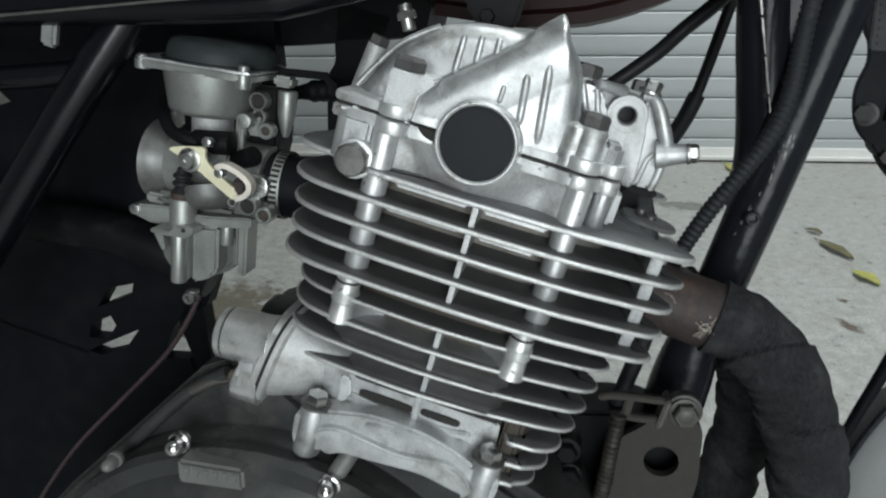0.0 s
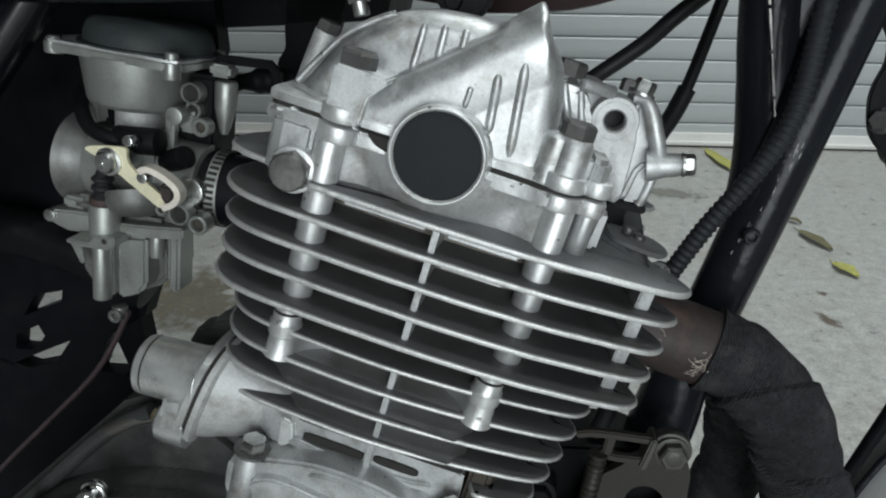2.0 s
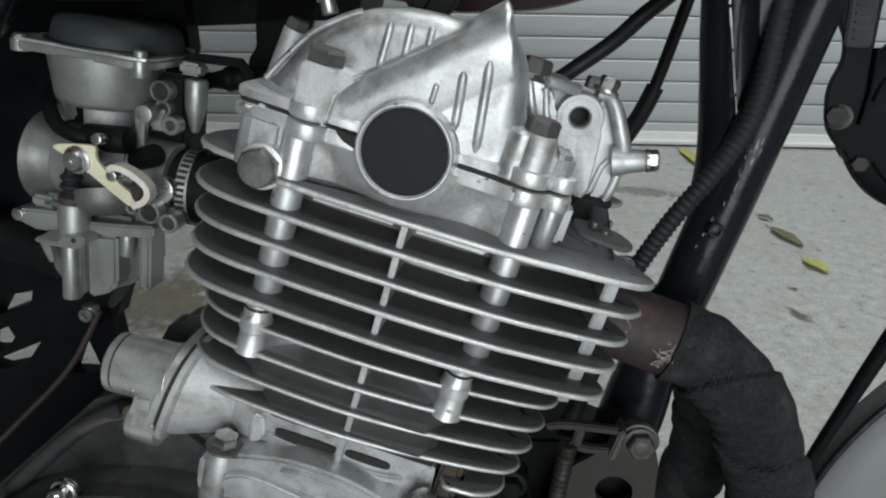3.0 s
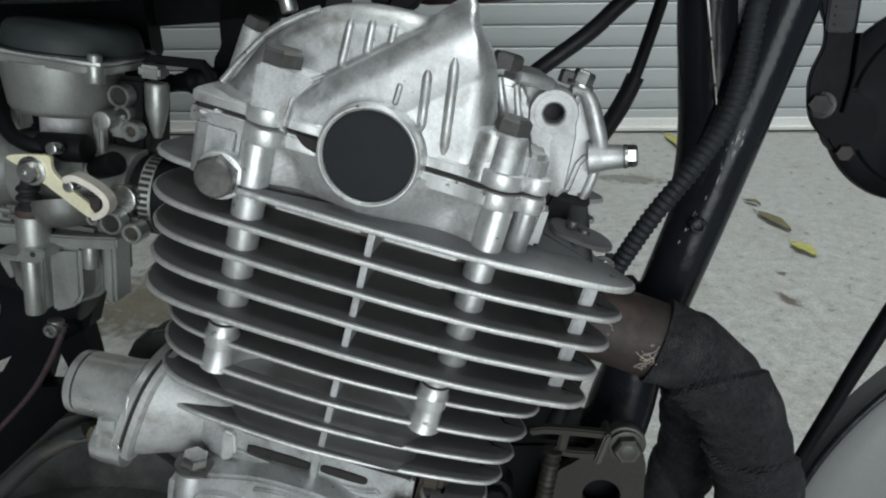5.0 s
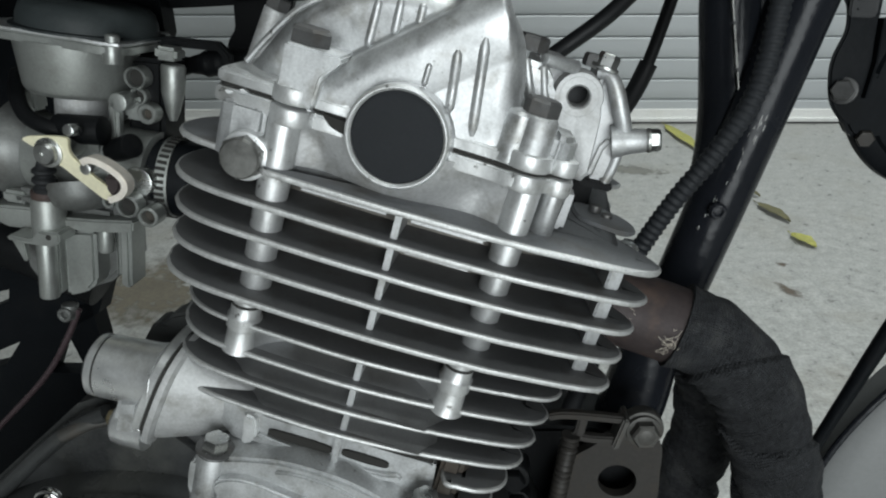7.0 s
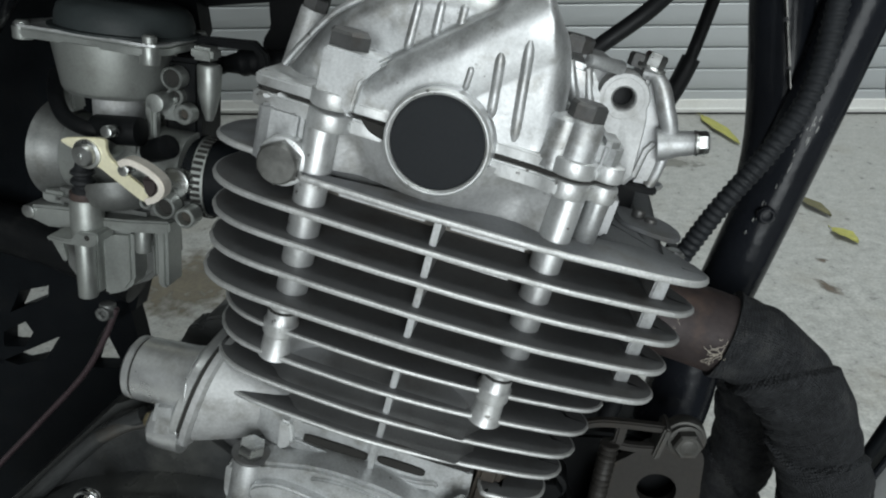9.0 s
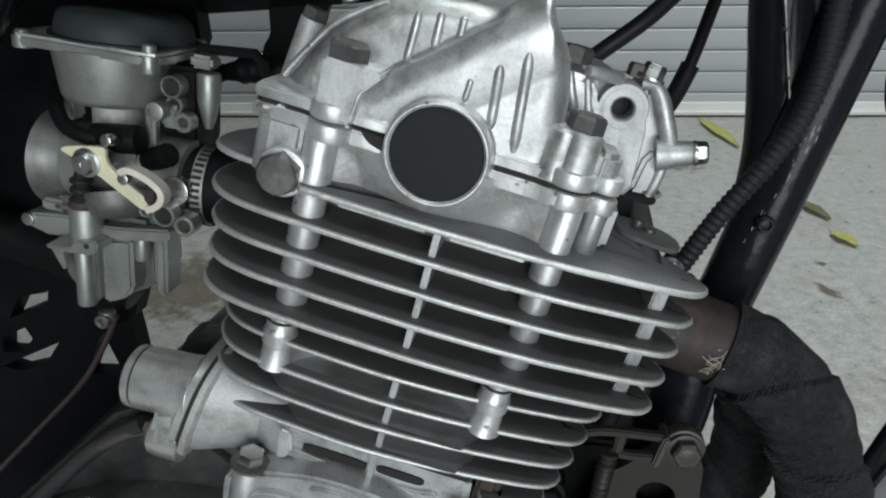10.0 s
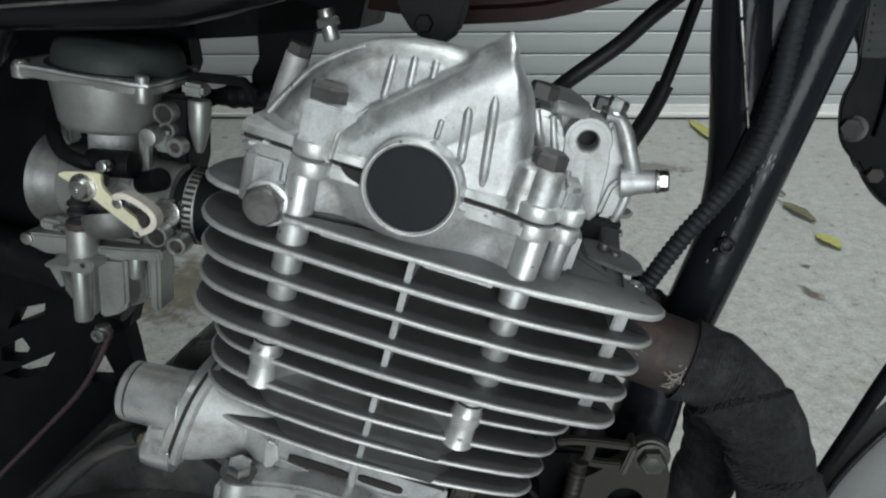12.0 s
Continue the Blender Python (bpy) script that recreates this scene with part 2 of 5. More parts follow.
def wrap_material():
    """Woven heat-wrap cloth: a fine weave of crossing threads, dark grey and worn."""
    m = mat("charcoal_heat_wrap", (0.040, 0.042, 0.046), 0.9, 0.0, 0.6, 500, 60, spec=0.2, stain=(0.09, 0.089, 0.087), stain_amount=0.65, stain_scale=60)
    n, l = m.node_tree.nodes, m.node_tree.links
    uv = n.new("ShaderNodeUVMap")
    heights = []
    for turn in (0, 90):
        mp = n.new("ShaderNodeMapping")
        mp.inputs["Rotation"].default_value = (0, 0, radians(turn + 8))
        l.new(uv.outputs[0], mp.inputs["Vector"])
        w = n.new("ShaderNodeTexWave")
        w.inputs["Scale"].default_value = 300.0
        w.inputs["Distortion"].default_value = 4.5
        w.inputs["Detail"].default_value = 2.0
        l.new(mp.outputs[0], w.inputs["Vector"])
        heights.append(w)
    mul = n.new("ShaderNodeMath")
    mul.operation = "MULTIPLY"
    l.new(heights[0].outputs["Fac"], mul.inputs[0])
    l.new(heights[1].outputs["Fac"], mul.inputs[1])
    thread = n.new("ShaderNodeMapRange")
    thread.inputs["To Min"].default_value, thread.inputs["To Max"].default_value = 0.72, 1.35
    l.new(mul.outputs[0], thread.inputs["Value"])
    old = n["Principled BSDF"].inputs["Base Color"].links[0].from_socket
    tone = n.new("ShaderNodeMix")
    tone.data_type, tone.blend_type = "RGBA", "MULTIPLY"
    tone.inputs["Factor"].default_value = 1.0
    l.new(old, tone.inputs["A"])
    l.new(thread.outputs[0], tone.inputs["B"])
    l.new(tone.outputs["Result"], n["Principled BSDF"].inputs["Base Color"])
    b = n.new("ShaderNodeBump")
    b.inputs["Strength"].default_value = 1.0
    b.inputs["Distance"].default_value = 0.0008
    l.new(mul.outputs[0], b.inputs["Height"])
    coord = n.new("ShaderNodeTexCoord")
    pucker = n.new("ShaderNodeTexNoise")
    pucker.inputs["Scale"].default_value, pucker.inputs["Detail"].default_value = 150.0, 3.0
    l.new(coord.outputs["Object"], pucker.inputs["Vector"])
    b2 = n.new("ShaderNodeBump")
    b2.inputs["Strength"].default_value = 1.0
    b2.inputs["Distance"].default_value = 0.0035
    l.new(pucker.outputs["Fac"], b2.inputs["Height"])
    l.new(b2.outputs[0], b.inputs["Normal"])
    l.new(b.outputs[0], n["Principled BSDF"].inputs["Normal"])
    return m


WRAP = wrap_material()

# ---- shape helpers; the bike's own measures are in millimetres ----
MM = 0.001


def finish(bm, smooth=35.0):
    """Scales a bmesh from millimetres to metres and turns it into a mesh with rounded shading."""
    bmesh.ops.scale(bm, vec=(MM, MM, MM), verts=bm.verts)
    bmesh.ops.recalc_face_normals(bm, faces=bm.faces)
    me = bpy.data.meshes.new("mesh")
    bm.to_mesh(me)
    bm.free()
    me.polygons.foreach_set("use_smooth", [True] * len(me.polygons))
    me.set_sharp_from_angle(angle=radians(smooth))
    return me


def part(name, bm, material, parent, label="", smooth=35.0):
    me = bm if isinstance(bm, bpy.types.Mesh) else finish(bm, smooth)
    if not me.materials:
        me.materials.append(material)
    ob = new(name, me)
    ob.parent = parent
    if label:
        ob["label"] = label
    return ob


def thing(name, m, label, category, group="", kind=""):
    ob = new(name)
    ob.empty_display_size = 0.02
    ob.matrix_world = m
    return tagged(ob, label, category, group, kind)


def bevel(bm, width, seg=2, angle=28.0):
    edges = [e for e in bm.edges if len(e.link_faces) == 2 and e.calc_face_angle(0) > radians(angle)]
    if edges and width > 0:
        bmesh.ops.bevel(bm, geom=edges, offset=width, segments=seg, affect="EDGES", clamp_overlap=True)


def catmull(pts, n=6, closed=False):
    """A smooth curve through the points."""
    pts = [Vector(p) for p in pts]
    out, k = [], len(pts)
    for i in range(k if closed else k - 1):
        if closed:
            a, b, c, d = pts[(i - 1) % k], pts[i], pts[(i + 1) % k], pts[(i + 2) % k]
        else:
            a, b, c, d = pts[max(i - 1, 0)], pts[i], pts[i + 1], pts[min(i + 2, k - 1)]
        for j in range(n):
            s = j / n
            out.append(0.5 * (2 * b + (c - a) * s + (2 * a - 5 * b + 4 * c - d) * s * s + (3 * b - a - 3 * c + d) * s ** 3))
    if not closed:
        out.append(pts[-1])
    return out


def prism(bm, outline, axis, lo, hi, width=0.8, seg=2, angle=28.0):
    """A solid of that outline, from lo to hi along axis 'x', 'y' or 'z'. The outline is in the two other axes, in their order."""
    t = bmesh.new()

    def at(p, h):
        a, b = p[0], p[1]
        return {"x": (h, a, b), "y": (a, h, b), "z": (a, b, h)}[axis]

    f0 = [t.verts.new(at(p, lo)) for p in outline]
    f1 = [t.verts.new(at(p, hi)) for p in outline]
    k = len(outline)
    t.faces.new(f0)
    t.faces.new(f1[::-1])
    for i in range(k):
        t.faces.new((f0[i], f1[i], f1[(i + 1) % k], f0[(i + 1) % k]))
    bmesh.ops.recalc_face_normals(t, faces=t.faces)
    bevel(t, width, seg, angle)
    merge(bm, t)
    return bm


def merge(bm, t):
    me = bpy.data.meshes.new("tmp")
    t.to_mesh(me)
    t.free()
    bm.from_mesh(me)
    bpy.data.meshes.remove(me)


def box(bm, lo, hi, width=1.0, seg=2):
    return prism(bm, [(lo[0], lo[1]), (hi[0], lo[1]), (hi[0], hi[1]), (lo[0], hi[1])], "z", lo[2], hi[2], width, seg)


def basis(d):
    d = Vector(d).normalized()
    a = Vector((0, 0, 1)) if abs(d.z) < 0.9 else Vector((1, 0, 0))
    x = a.cross(d).normalized()
    return x, d.cross(x), d


def lathe(bm, base, axis, profile, seg=32, cap=True, phase=0.0):
    """A turned shape: profile rows (height along the axis, radius)."""
    x, y, d = basis(axis)
    base = Vector(base)
    t = bmesh.new()
    rings = []
    for h, r in profile:
        rings.append([t.verts.new(base + d * h + (x * math.cos(a) + y * math.sin(a)) * max(r, 0.01))
                      for a in (2 * math.pi * i / seg + phase for i in range(seg))])
    for a, b in zip(rings, rings[1:]):
        for i in range(seg):
            t.faces.new((a[i], a[(i + 1) % seg], b[(i + 1) % seg], b[i]))
    if cap:
        t.faces.new(rings[0][::-1])
        t.faces.new(rings[-1])
    bmesh.ops.recalc_face_normals(t, faces=t.faces)
    merge(bm, t)
    return bm


def rod(bm, p0, p1, r0, r1=None, seg=24, edge=0.6):
    """A round bar with rounded ends."""
    r1 = r0 if r1 is None else r1
    p0, p1 = Vector(p0), Vector(p1)
    h = (p1 - p0).length
    e = min(edge, h * 0.3, r0 * 0.6, r1 * 0.6)
    return lathe(bm, p0, p1 - p0, [(0, r0 - e), (e * 0.3, r0 - e * 0.3), (e, r0), (h - e, r1), (h - e * 0.3, r1 - e * 0.3), (h, r1 - e)], seg)


def ring(bm, centre, axis, outer, inner, depth, seg=40, edge=0.5):
    """A ring that stands proud along the axis by depth, open in its middle."""
    x, y, d = basis(axis)
    c = Vector(centre)
    prof = [(0, inner), (depth - edge, inner), (depth, inner + edge), (depth, outer - edge), (depth - edge, outer), (0, outer)]
    t = bmesh.new()
    rows = [[t.verts.new(c + d * h + (x * math.cos(2 * math.pi * i / seg) + y * math.sin(2 * math.pi * i / seg)) * r) for i in range(seg)] for h, r in prof]
    for a, b in zip(rows, rows[1:] + rows[:1]):
        for i in range(seg):
            t.faces.new((a[i], a[(i + 1) % seg], b[(i + 1) % seg], b[i]))
    bmesh.ops.recalc_face_normals(t, faces=t.faces)
    merge(bm, t)
    return bm


def sweep(bm, path, radius, seg=20, cap=True, uv=False, flat=1.0):
    """A tube along a path; radius is a number or a function of (share of the way, millimetres run, angle)."""
    pts = [Vector(p) for p in path]
    t = bmesh.new()
    layer = t.loops.layers.uv.new("UVMap") if uv else None
    tan = [(pts[min(i + 1, len(pts) - 1)] - pts[max(i - 1, 0)]).normalized() for i in range(len(pts))]
    x = basis(tan[0])[0]
    rows, run, runs = [], 0.0, []
    for i, p in enumerate(pts):
        if i:
            run += (p - pts[i - 1]).length
        x = (x - tan[i] * x.dot(tan[i])).normalized()
        y = tan[i].cross(x)
        row = []
        for j in range(seg):
            a = 2 * math.pi * j / seg
            r = radius(i / (len(pts) - 1), run, a) if callable(radius) else radius
            row.append(t.verts.new(p + (x * math.cos(a) + y * math.sin(a) * flat) * r))
        rows.append(row)
        runs.append(run)
    for k in range(len(rows) - 1):
        for j in range(seg):
            f = t.faces.new((rows[k][j], rows[k][(j + 1) % seg], rows[k + 1][(j + 1) % seg], rows[k + 1][j]))
            if uv:
                for loop, (ii, jj) in zip(f.loops, ((k, j), (k, j + 1), (k + 1, j + 1), (k + 1, j))):
                    loop[layer].uv = (runs[ii] * MM, jj / seg * 0.12)
    if cap:
        t.faces.new(rows[0][::-1])
        t.faces.new(rows[-1])
    merge(bm, t)
    return bm


def loft(bm, sections, seg=40, power=3.0):
    """A casting through rounded sections across x: rows of (x, y0, y1, z0, z1)."""
    t = bmesh.new()
    rows = []
    for x, y0, y1, z0, z1 in sections:
        row = []
        for i in range(seg):
            a = 2 * math.pi * i / seg
            c, s = math.cos(a), math.sin(a)
            row.append(t.verts.new((x, (y0 + y1) / 2 + (y1 - y0) / 2 * math.copysign(abs(c) ** (2 / power), c), (z0 + z1) / 2 + (z1 - z0) / 2 * math.copysign(abs(s) ** (2 / power), s))))
        rows.append(row)
    for a, b in zip(rows, rows[1:]):
        for i in range(seg):
            t.faces.new((a[i], a[(i + 1) % seg], b[(i + 1) % seg], b[i]))
    t.faces.new(rows[0][::-1])
    t.faces.new(rows[-1])
    bmesh.ops.recalc_face_normals(t, faces=t.faces)
    merge(bm, t)
    return bm


def hex_bolt(bm, seat, axis, across=12.0, height=5.5, washer=0.0):
    """A hexagon head with chamfered corners, on a washer where one shows."""
    x, y, d = basis(axis)
    seat = Vector(seat)
    h = 0.0
    if washer:
        rod(bm, seat, seat + d * 1.6, washer, seg=28, edge=0.4)
        h = 1.6
    r = across / math.sqrt(3)
    lathe(bm, seat + d * h, d, [(0, r), (height - 0.9, r), (height, r * 0.86)], 6, phase=0.3)
    return bm


def strip(bm, pts, wide, thick, axis):
    """A flat bar bent along the points: wide across the bend plane's normal axis."""
    n = Vector(axis).normalized()
    pts = [Vector(p) for p in pts]
    t = bmesh.new()
    rows = []
    for i, p in enumerate(pts):
        d = (pts[min(i + 1, len(pts) - 1)] - pts[max(i - 1, 0)]).normalized()
        s = d.cross(n).normalized()
        rows.append([t.verts.new(p + s * a * wide / 2 + n * b * thick / 2) for a, b in ((-1, -1), (1, -1), (1, 1), (-1, 1))])
    for a, b in zip(rows, rows[1:]):
        for j in range(4):
            t.faces.new((a[j], a[(j + 1) % 4], b[(j + 1) % 4], b[j]))
    t.faces.new(rows[0][::-1])
    t.faces.new(rows[-1])
    bmesh.ops.recalc_face_normals(t, faces=t.faces)
    bevel(t, min(wide, thick) * 0.2, 2, 50)
    merge(bm, t)
    return bm


def smooth_step(a, b, x):
    s = min(max((x - a) / (b - a), 0), 1)
    return s * s * (3 - 2 * s)


# the engine's own axes: u along the fins to the front, v away, w up the cylinder; zero at the round cap
ENGINE = Matrix(((0.9590, 0.1133, 0.2600, -0.0099), (-0.1446, 0.9840, 0.1045, 0.2507), (-0.2439, -0.1378, 0.9599, 0.4782), (0, 0, 0, 1)))
CARB = ENGINE @ pose(-0.1376, 0.0456, -0.0559, 0, -7, 0)
BM = bmesh.new

# ---- garage ----


def world_box(name, lo, hi, material, parent=None):
    bm = BM()
    box(bm, [c * 1000 for c in lo], [c * 1000 for c in hi], 2.0, 1)
    return part(name, bm, material, parent)


X0, X1, Y0, Y1, H = -2.2, 3.0, -2.4, 1.735, 2.45
floor_ob = world_box("floor", (X0 - 0.2, Y0 - 0.2, -0.1), (X1 + 0.2, Y1 + 0.6, 0.0), CONCRETE)
tagged(floor_ob, "worn grey concrete garage floor with brown stains", "floor", kind="structure")
ceiling_ob = world_box("ceiling", (X0 - 0.2, Y0 - 0.2, H), (X1 + 0.2, Y1 + 0.3, H + 0.1), CEIL)
tagged(ceiling_ob, "pale painted garage ceiling", "ceiling", kind="structure")
for nm, lo, hi in (("wall_west", (X0 - 0.2, Y0, 0), (X0, Y1 + 0.3, H)), ("wall_east", (X1, Y0, 0), (X1 + 0.2, Y1 + 0.3, H)),
                   ("wall_north", (X0, Y1 + 0.15, 0), (X1, Y1 + 0.3, H))):
    tagged(world_box(nm, lo, hi, WALLPAINT), "dull grey painted garage wall", "wall", kind="structure")

# the wall behind the camera, round its open doorway
for lo, hi in (((X0 - 0.2, Y0 - 0.2, 0), (-0.5, Y0, H)), ((1.15, Y0 - 0.2, 0), (X1 + 0.2, Y0, H)), ((-0.5, Y0 - 0.2, 1.95), (1.15, Y0, H))):
    tagged(world_box("wall_south", lo, hi, WALLPAINT), "dull grey painted garage wall beside an open doorway", "wall", kind="structure")

door = thing("door_1", Matrix.Translation((0, Y1, 0)), "closed grey slatted roller garage door with a pale foot bar", "garage door", kind="structure")


def slat_mesh(width, height):
    """A roller lath: a flat face with a rolled groove along its foot."""
    bm = BM()
    prof = [(0, 0), (-1.2, 1.2), (-4.2, 2.4), (-5.0, 4.5), (-5.4, height * 0.5), (-5.0, height - 4.5), (-3.2, height - 2.2), (0, height - 1.0), (10, height - 1.0), (10, 0)]
    t = bmesh.new()
    a = [t.verts.new((-width / 2, y, z)) for y, z in prof]
    b = [t.verts.new((width / 2, y, z)) for y, z in prof]
    t.faces.new(a)
    t.faces.new(b[::-1])
    for i in range(len(prof)):
        j = (i + 1) % len(prof)
        t.faces.new((a[i], b[i], b[j], a[j]))
    merge(bm, t)
    me = finish(bm, 20)
    me.materials.append(DOORPAINT)
    return me


slat = slat_mesh((X1 - X0) * 1000 - 8, 50.5)
for i in range(48):
    s = part("slat", slat, DOORPAINT, door)
    s.location = ((X0 + X1) / 2, 0, 0.0105 + i * 0.0505)
bm = BM()
box(bm, (X0 * 1000 + 4, -8, 4), (X1 * 1000 - 4, 14, 38), 2.0)
box(bm, (X0 * 1000 + 4, -13, 10), (X1 * 1000 - 4, -7, 16), 1.5)
part("foot_bar", bm, DOORBAR, door, "pale aluminium foot bar")
bm = BM()
box(bm, (X0 * 1000 + 4, -5, 0), (X1 * 1000 - 4, 10, 4.5), 1.0)
part("rubber_seal", bm, RUBBER, door, "black rubber seal")

for x, y, z, length, power, turn in LAMPS:
    lamp = thing("ceiling_light", pose(x, y, H, 0, 0, turn), "white fluorescent strip light on the ceiling", "ceiling light", "ceiling strip lights")
    bm = BM()
    box(bm, (-length * 500, -40, -60), (length * 500, 40, 0), 4)
    part("housing", bm, CEIL, lamp)
    for s in (-1, 1):
        bm = BM()
        rod(bm, (-length * 480, s * 30, -78), (length * 480, s * 30, -78), 13)
        part("tube", bm, LAMPGLASS, lamp, "glowing white tube")

# ---- engine ----
engine = thing("engine", ENGINE, "air-cooled single-cylinder engine in bare cast aluminium, bolted in a motorcycle frame", "engine")

# cylinder head: its core, joint face and fins
# The core's brown holds grime and the shade between the fins.
bm = BM()
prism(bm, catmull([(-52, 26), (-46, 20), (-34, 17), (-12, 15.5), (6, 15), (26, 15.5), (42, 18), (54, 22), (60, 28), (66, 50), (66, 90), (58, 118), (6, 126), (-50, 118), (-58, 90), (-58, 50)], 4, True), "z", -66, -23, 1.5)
head_ob = part("cylinder_head", bm, COREMETAL, engine, "cylinder head of cast aluminium, its core coloured dark with dirt and shade")


def fin_outline(left, right, near, far=142.0, notch=False):
    """A fin seen from above: a bowed near edge, round ends, the far side alike. notch: cut back behind the plug."""
    mid = (left + right) / 2 - 5
    half = [(left + 5, near + 52), (left + 1, near + 36), (left + 0.4, near + 24), (left + 3.5, near + 17), (left + 10, near + 13), (-56, near + 11.5), (-48, near + 11), (-42, near + 10.5), (-40.2, near + 5), (-38.5, near + 1.4), (-36, near + 0.7), (-30, near + 0.5), (-18, near + 0.2), (mid, near),
            (right - 50, near + 1.8), (right - 30, near + 4.8), (right - 14, near + 8), (right - 4.5, near + 11.5), (right, near + 18), (right - 2, near + 25), (right - 8, near + 33), (right - 13, near + 44)] if notch else [(left + 5, near + 52), (left + 1, near + 36), (left + 0.2, near + 24), (left + 3, near + 13.5), (left + 10, near + 6), (left + 21, near + 2.2), (left + 40, near + 0.7), (mid, near),
            (right - 50, near + 1.8), (right - 30, near + 4.8), (right - 14, near + 8), (right - 4.5, near + 11.5), (right, near + 18), (right - 2, near + 25), (right - 8, near + 33), (right - 13, near + 44)]
    c = (near + far) / 2
    back = [(u, 2 * c - v) for u, v in half[::-1]]
    return catmull(half + back, 9, True)


def fin_mesh(outline, thick=2.3, face=None):
    """A thin cast fin, a little thinner at its rounded edge."""
    t = bmesh.new()
    k = len(outline)
    normals = []
    for i in range(k):
        d = (outline[(i + 1) % k] - outline[i - 1]).normalized()
        normals.append(Vector((-d.y, d.x)))
    if sum(outline[i].x * outline[(i + 1) % k].y - outline[(i + 1) % k].x * outline[i].y for i in range(k)) < 0:
        normals = [-m for m in normals]
    wear = random.Random(int(outline[0].x * 10) + k)
    nick = [0.0] * k
    for _ in range(26):
        c, depth, half = wear.randrange(k), wear.uniform(0.05, 0.25), wear.choice((0, 1, 1, 2))
        for j in range(-half, half + 1):
            nick[(c + j) % k] += depth * (1 - abs(j) / (half + 1))
    outline = [p + m * min(e, 0.7) for p, m, e in zip(outline, normals, nick)]
    rows = []
    for inset, h in ((9, thick * 0.5 + 0.35), (1.0, thick * 0.5), (0.3, thick * 0.36), (0, 0), (0.3, -thick * 0.36), (1.0, -thick * 0.5), (9, -thick * 0.5 - 0.35)):
        row = []
        for p, m in zip(outline, normals):
            q = p + m * inset
            row.append(t.verts.new((q.x, q.y, h)))
        rows.append(row)
    for a, b in zip(rows, rows[1:]):
        for i in range(k):
            t.faces.new((a[i], a[(i + 1) % k], b[(i + 1) % k], b[i]))
    t.faces.new(rows[0])
    t.faces.new(rows[-1][::-1])
    # Dark faces and a bright rim put light and shade into the colour.
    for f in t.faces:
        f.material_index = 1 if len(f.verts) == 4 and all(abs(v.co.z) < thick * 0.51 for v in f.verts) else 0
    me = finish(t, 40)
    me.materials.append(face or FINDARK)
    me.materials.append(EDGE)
    return me


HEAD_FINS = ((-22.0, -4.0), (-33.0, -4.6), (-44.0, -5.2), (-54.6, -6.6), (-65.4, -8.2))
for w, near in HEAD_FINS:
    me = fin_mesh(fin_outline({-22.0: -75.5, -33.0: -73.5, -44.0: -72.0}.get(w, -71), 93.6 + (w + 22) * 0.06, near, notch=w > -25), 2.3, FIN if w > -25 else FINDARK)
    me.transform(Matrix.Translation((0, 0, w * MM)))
    part("cooling_fin", me, FIN, head_ob, "dull grey cooling fin with a bright nicked edge")

# webs between the fins, and the stud columns that run through them
for a, b in zip(HEAD_FINS, HEAD_FINS[1:]):
    bm = BM()
    prism(bm, [(5.4, a[1] + 3.2), (7.6, a[1] + 3.2), (8.4, 20), (4.6, 20)], "z", b[0] + 0.5, a[0] - 0.5, 0.4)
    part("web", bm, CAST, head_ob)
    bm = BM()
    prism(bm, [(77, 10), (82, 11.5), (80, 34), (74, 34)], "z", b[0] + 0.5, a[0] - 0.5, 0.6)
    part("web", bm, CAST, head_ob)
# Paler metal than the core, for the light the columns catch.
for u, v, r in ((-36.0, 5.2, 5.3), (42.2, 8.6, 5.1)):
    bm = BM()
    rod(bm, (u, v, -66), (u, v, -2), r)
    part("stud_column", bm, PALECAST, head_ob)
def soft_min(a, b, k):
    """The lesser of two depths, rounded where they cross."""
    h = max(k - abs(a - b), 0) / k
    return min(a, b) - h * h * k / 4


def wall_depth(u, w):
    """The wall under the joint: gently hollow between the columns, swept forward round the cap."""
    s = min(1, max(0, (-4 - w) / 17.5))
    v = 7.6 + 4.6 * smooth_step(0.0, 0.55, s) - 0.6 * s
    r = math.hypot(u, w)
    v = soft_min(v, 2.4 + 0.75 * max(0, r - 15.8), 4.0)
    for c in (-36, 42):
        e = abs(u - c)
        v = soft_min(v, 7.5 + 0.05 * e + 0.03 * e * e, 3.0)
    return v


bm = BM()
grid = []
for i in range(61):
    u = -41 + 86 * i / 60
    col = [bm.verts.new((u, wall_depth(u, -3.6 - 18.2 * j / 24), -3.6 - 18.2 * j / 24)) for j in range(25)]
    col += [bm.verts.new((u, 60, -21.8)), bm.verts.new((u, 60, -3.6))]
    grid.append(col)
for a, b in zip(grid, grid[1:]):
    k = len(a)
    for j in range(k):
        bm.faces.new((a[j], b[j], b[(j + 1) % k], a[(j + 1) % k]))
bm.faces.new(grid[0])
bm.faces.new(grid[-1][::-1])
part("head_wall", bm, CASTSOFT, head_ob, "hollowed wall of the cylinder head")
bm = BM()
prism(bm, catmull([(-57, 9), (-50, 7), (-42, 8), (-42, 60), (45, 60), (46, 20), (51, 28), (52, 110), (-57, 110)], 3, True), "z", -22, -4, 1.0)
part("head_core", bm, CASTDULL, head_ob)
bm = BM()
prism(bm, [(-56.5, 4), (-42, 4), (-41, 22), (-56, 22)], "z", -24, -4, 1.6)
part("plug_boss", bm, CAST, head_ob)
bm = BM()
rod(bm, (51.6, 14.6, -21), (51.4, 13, -2), 3.9)
part("stud_column", bm, CAST, head_ob)

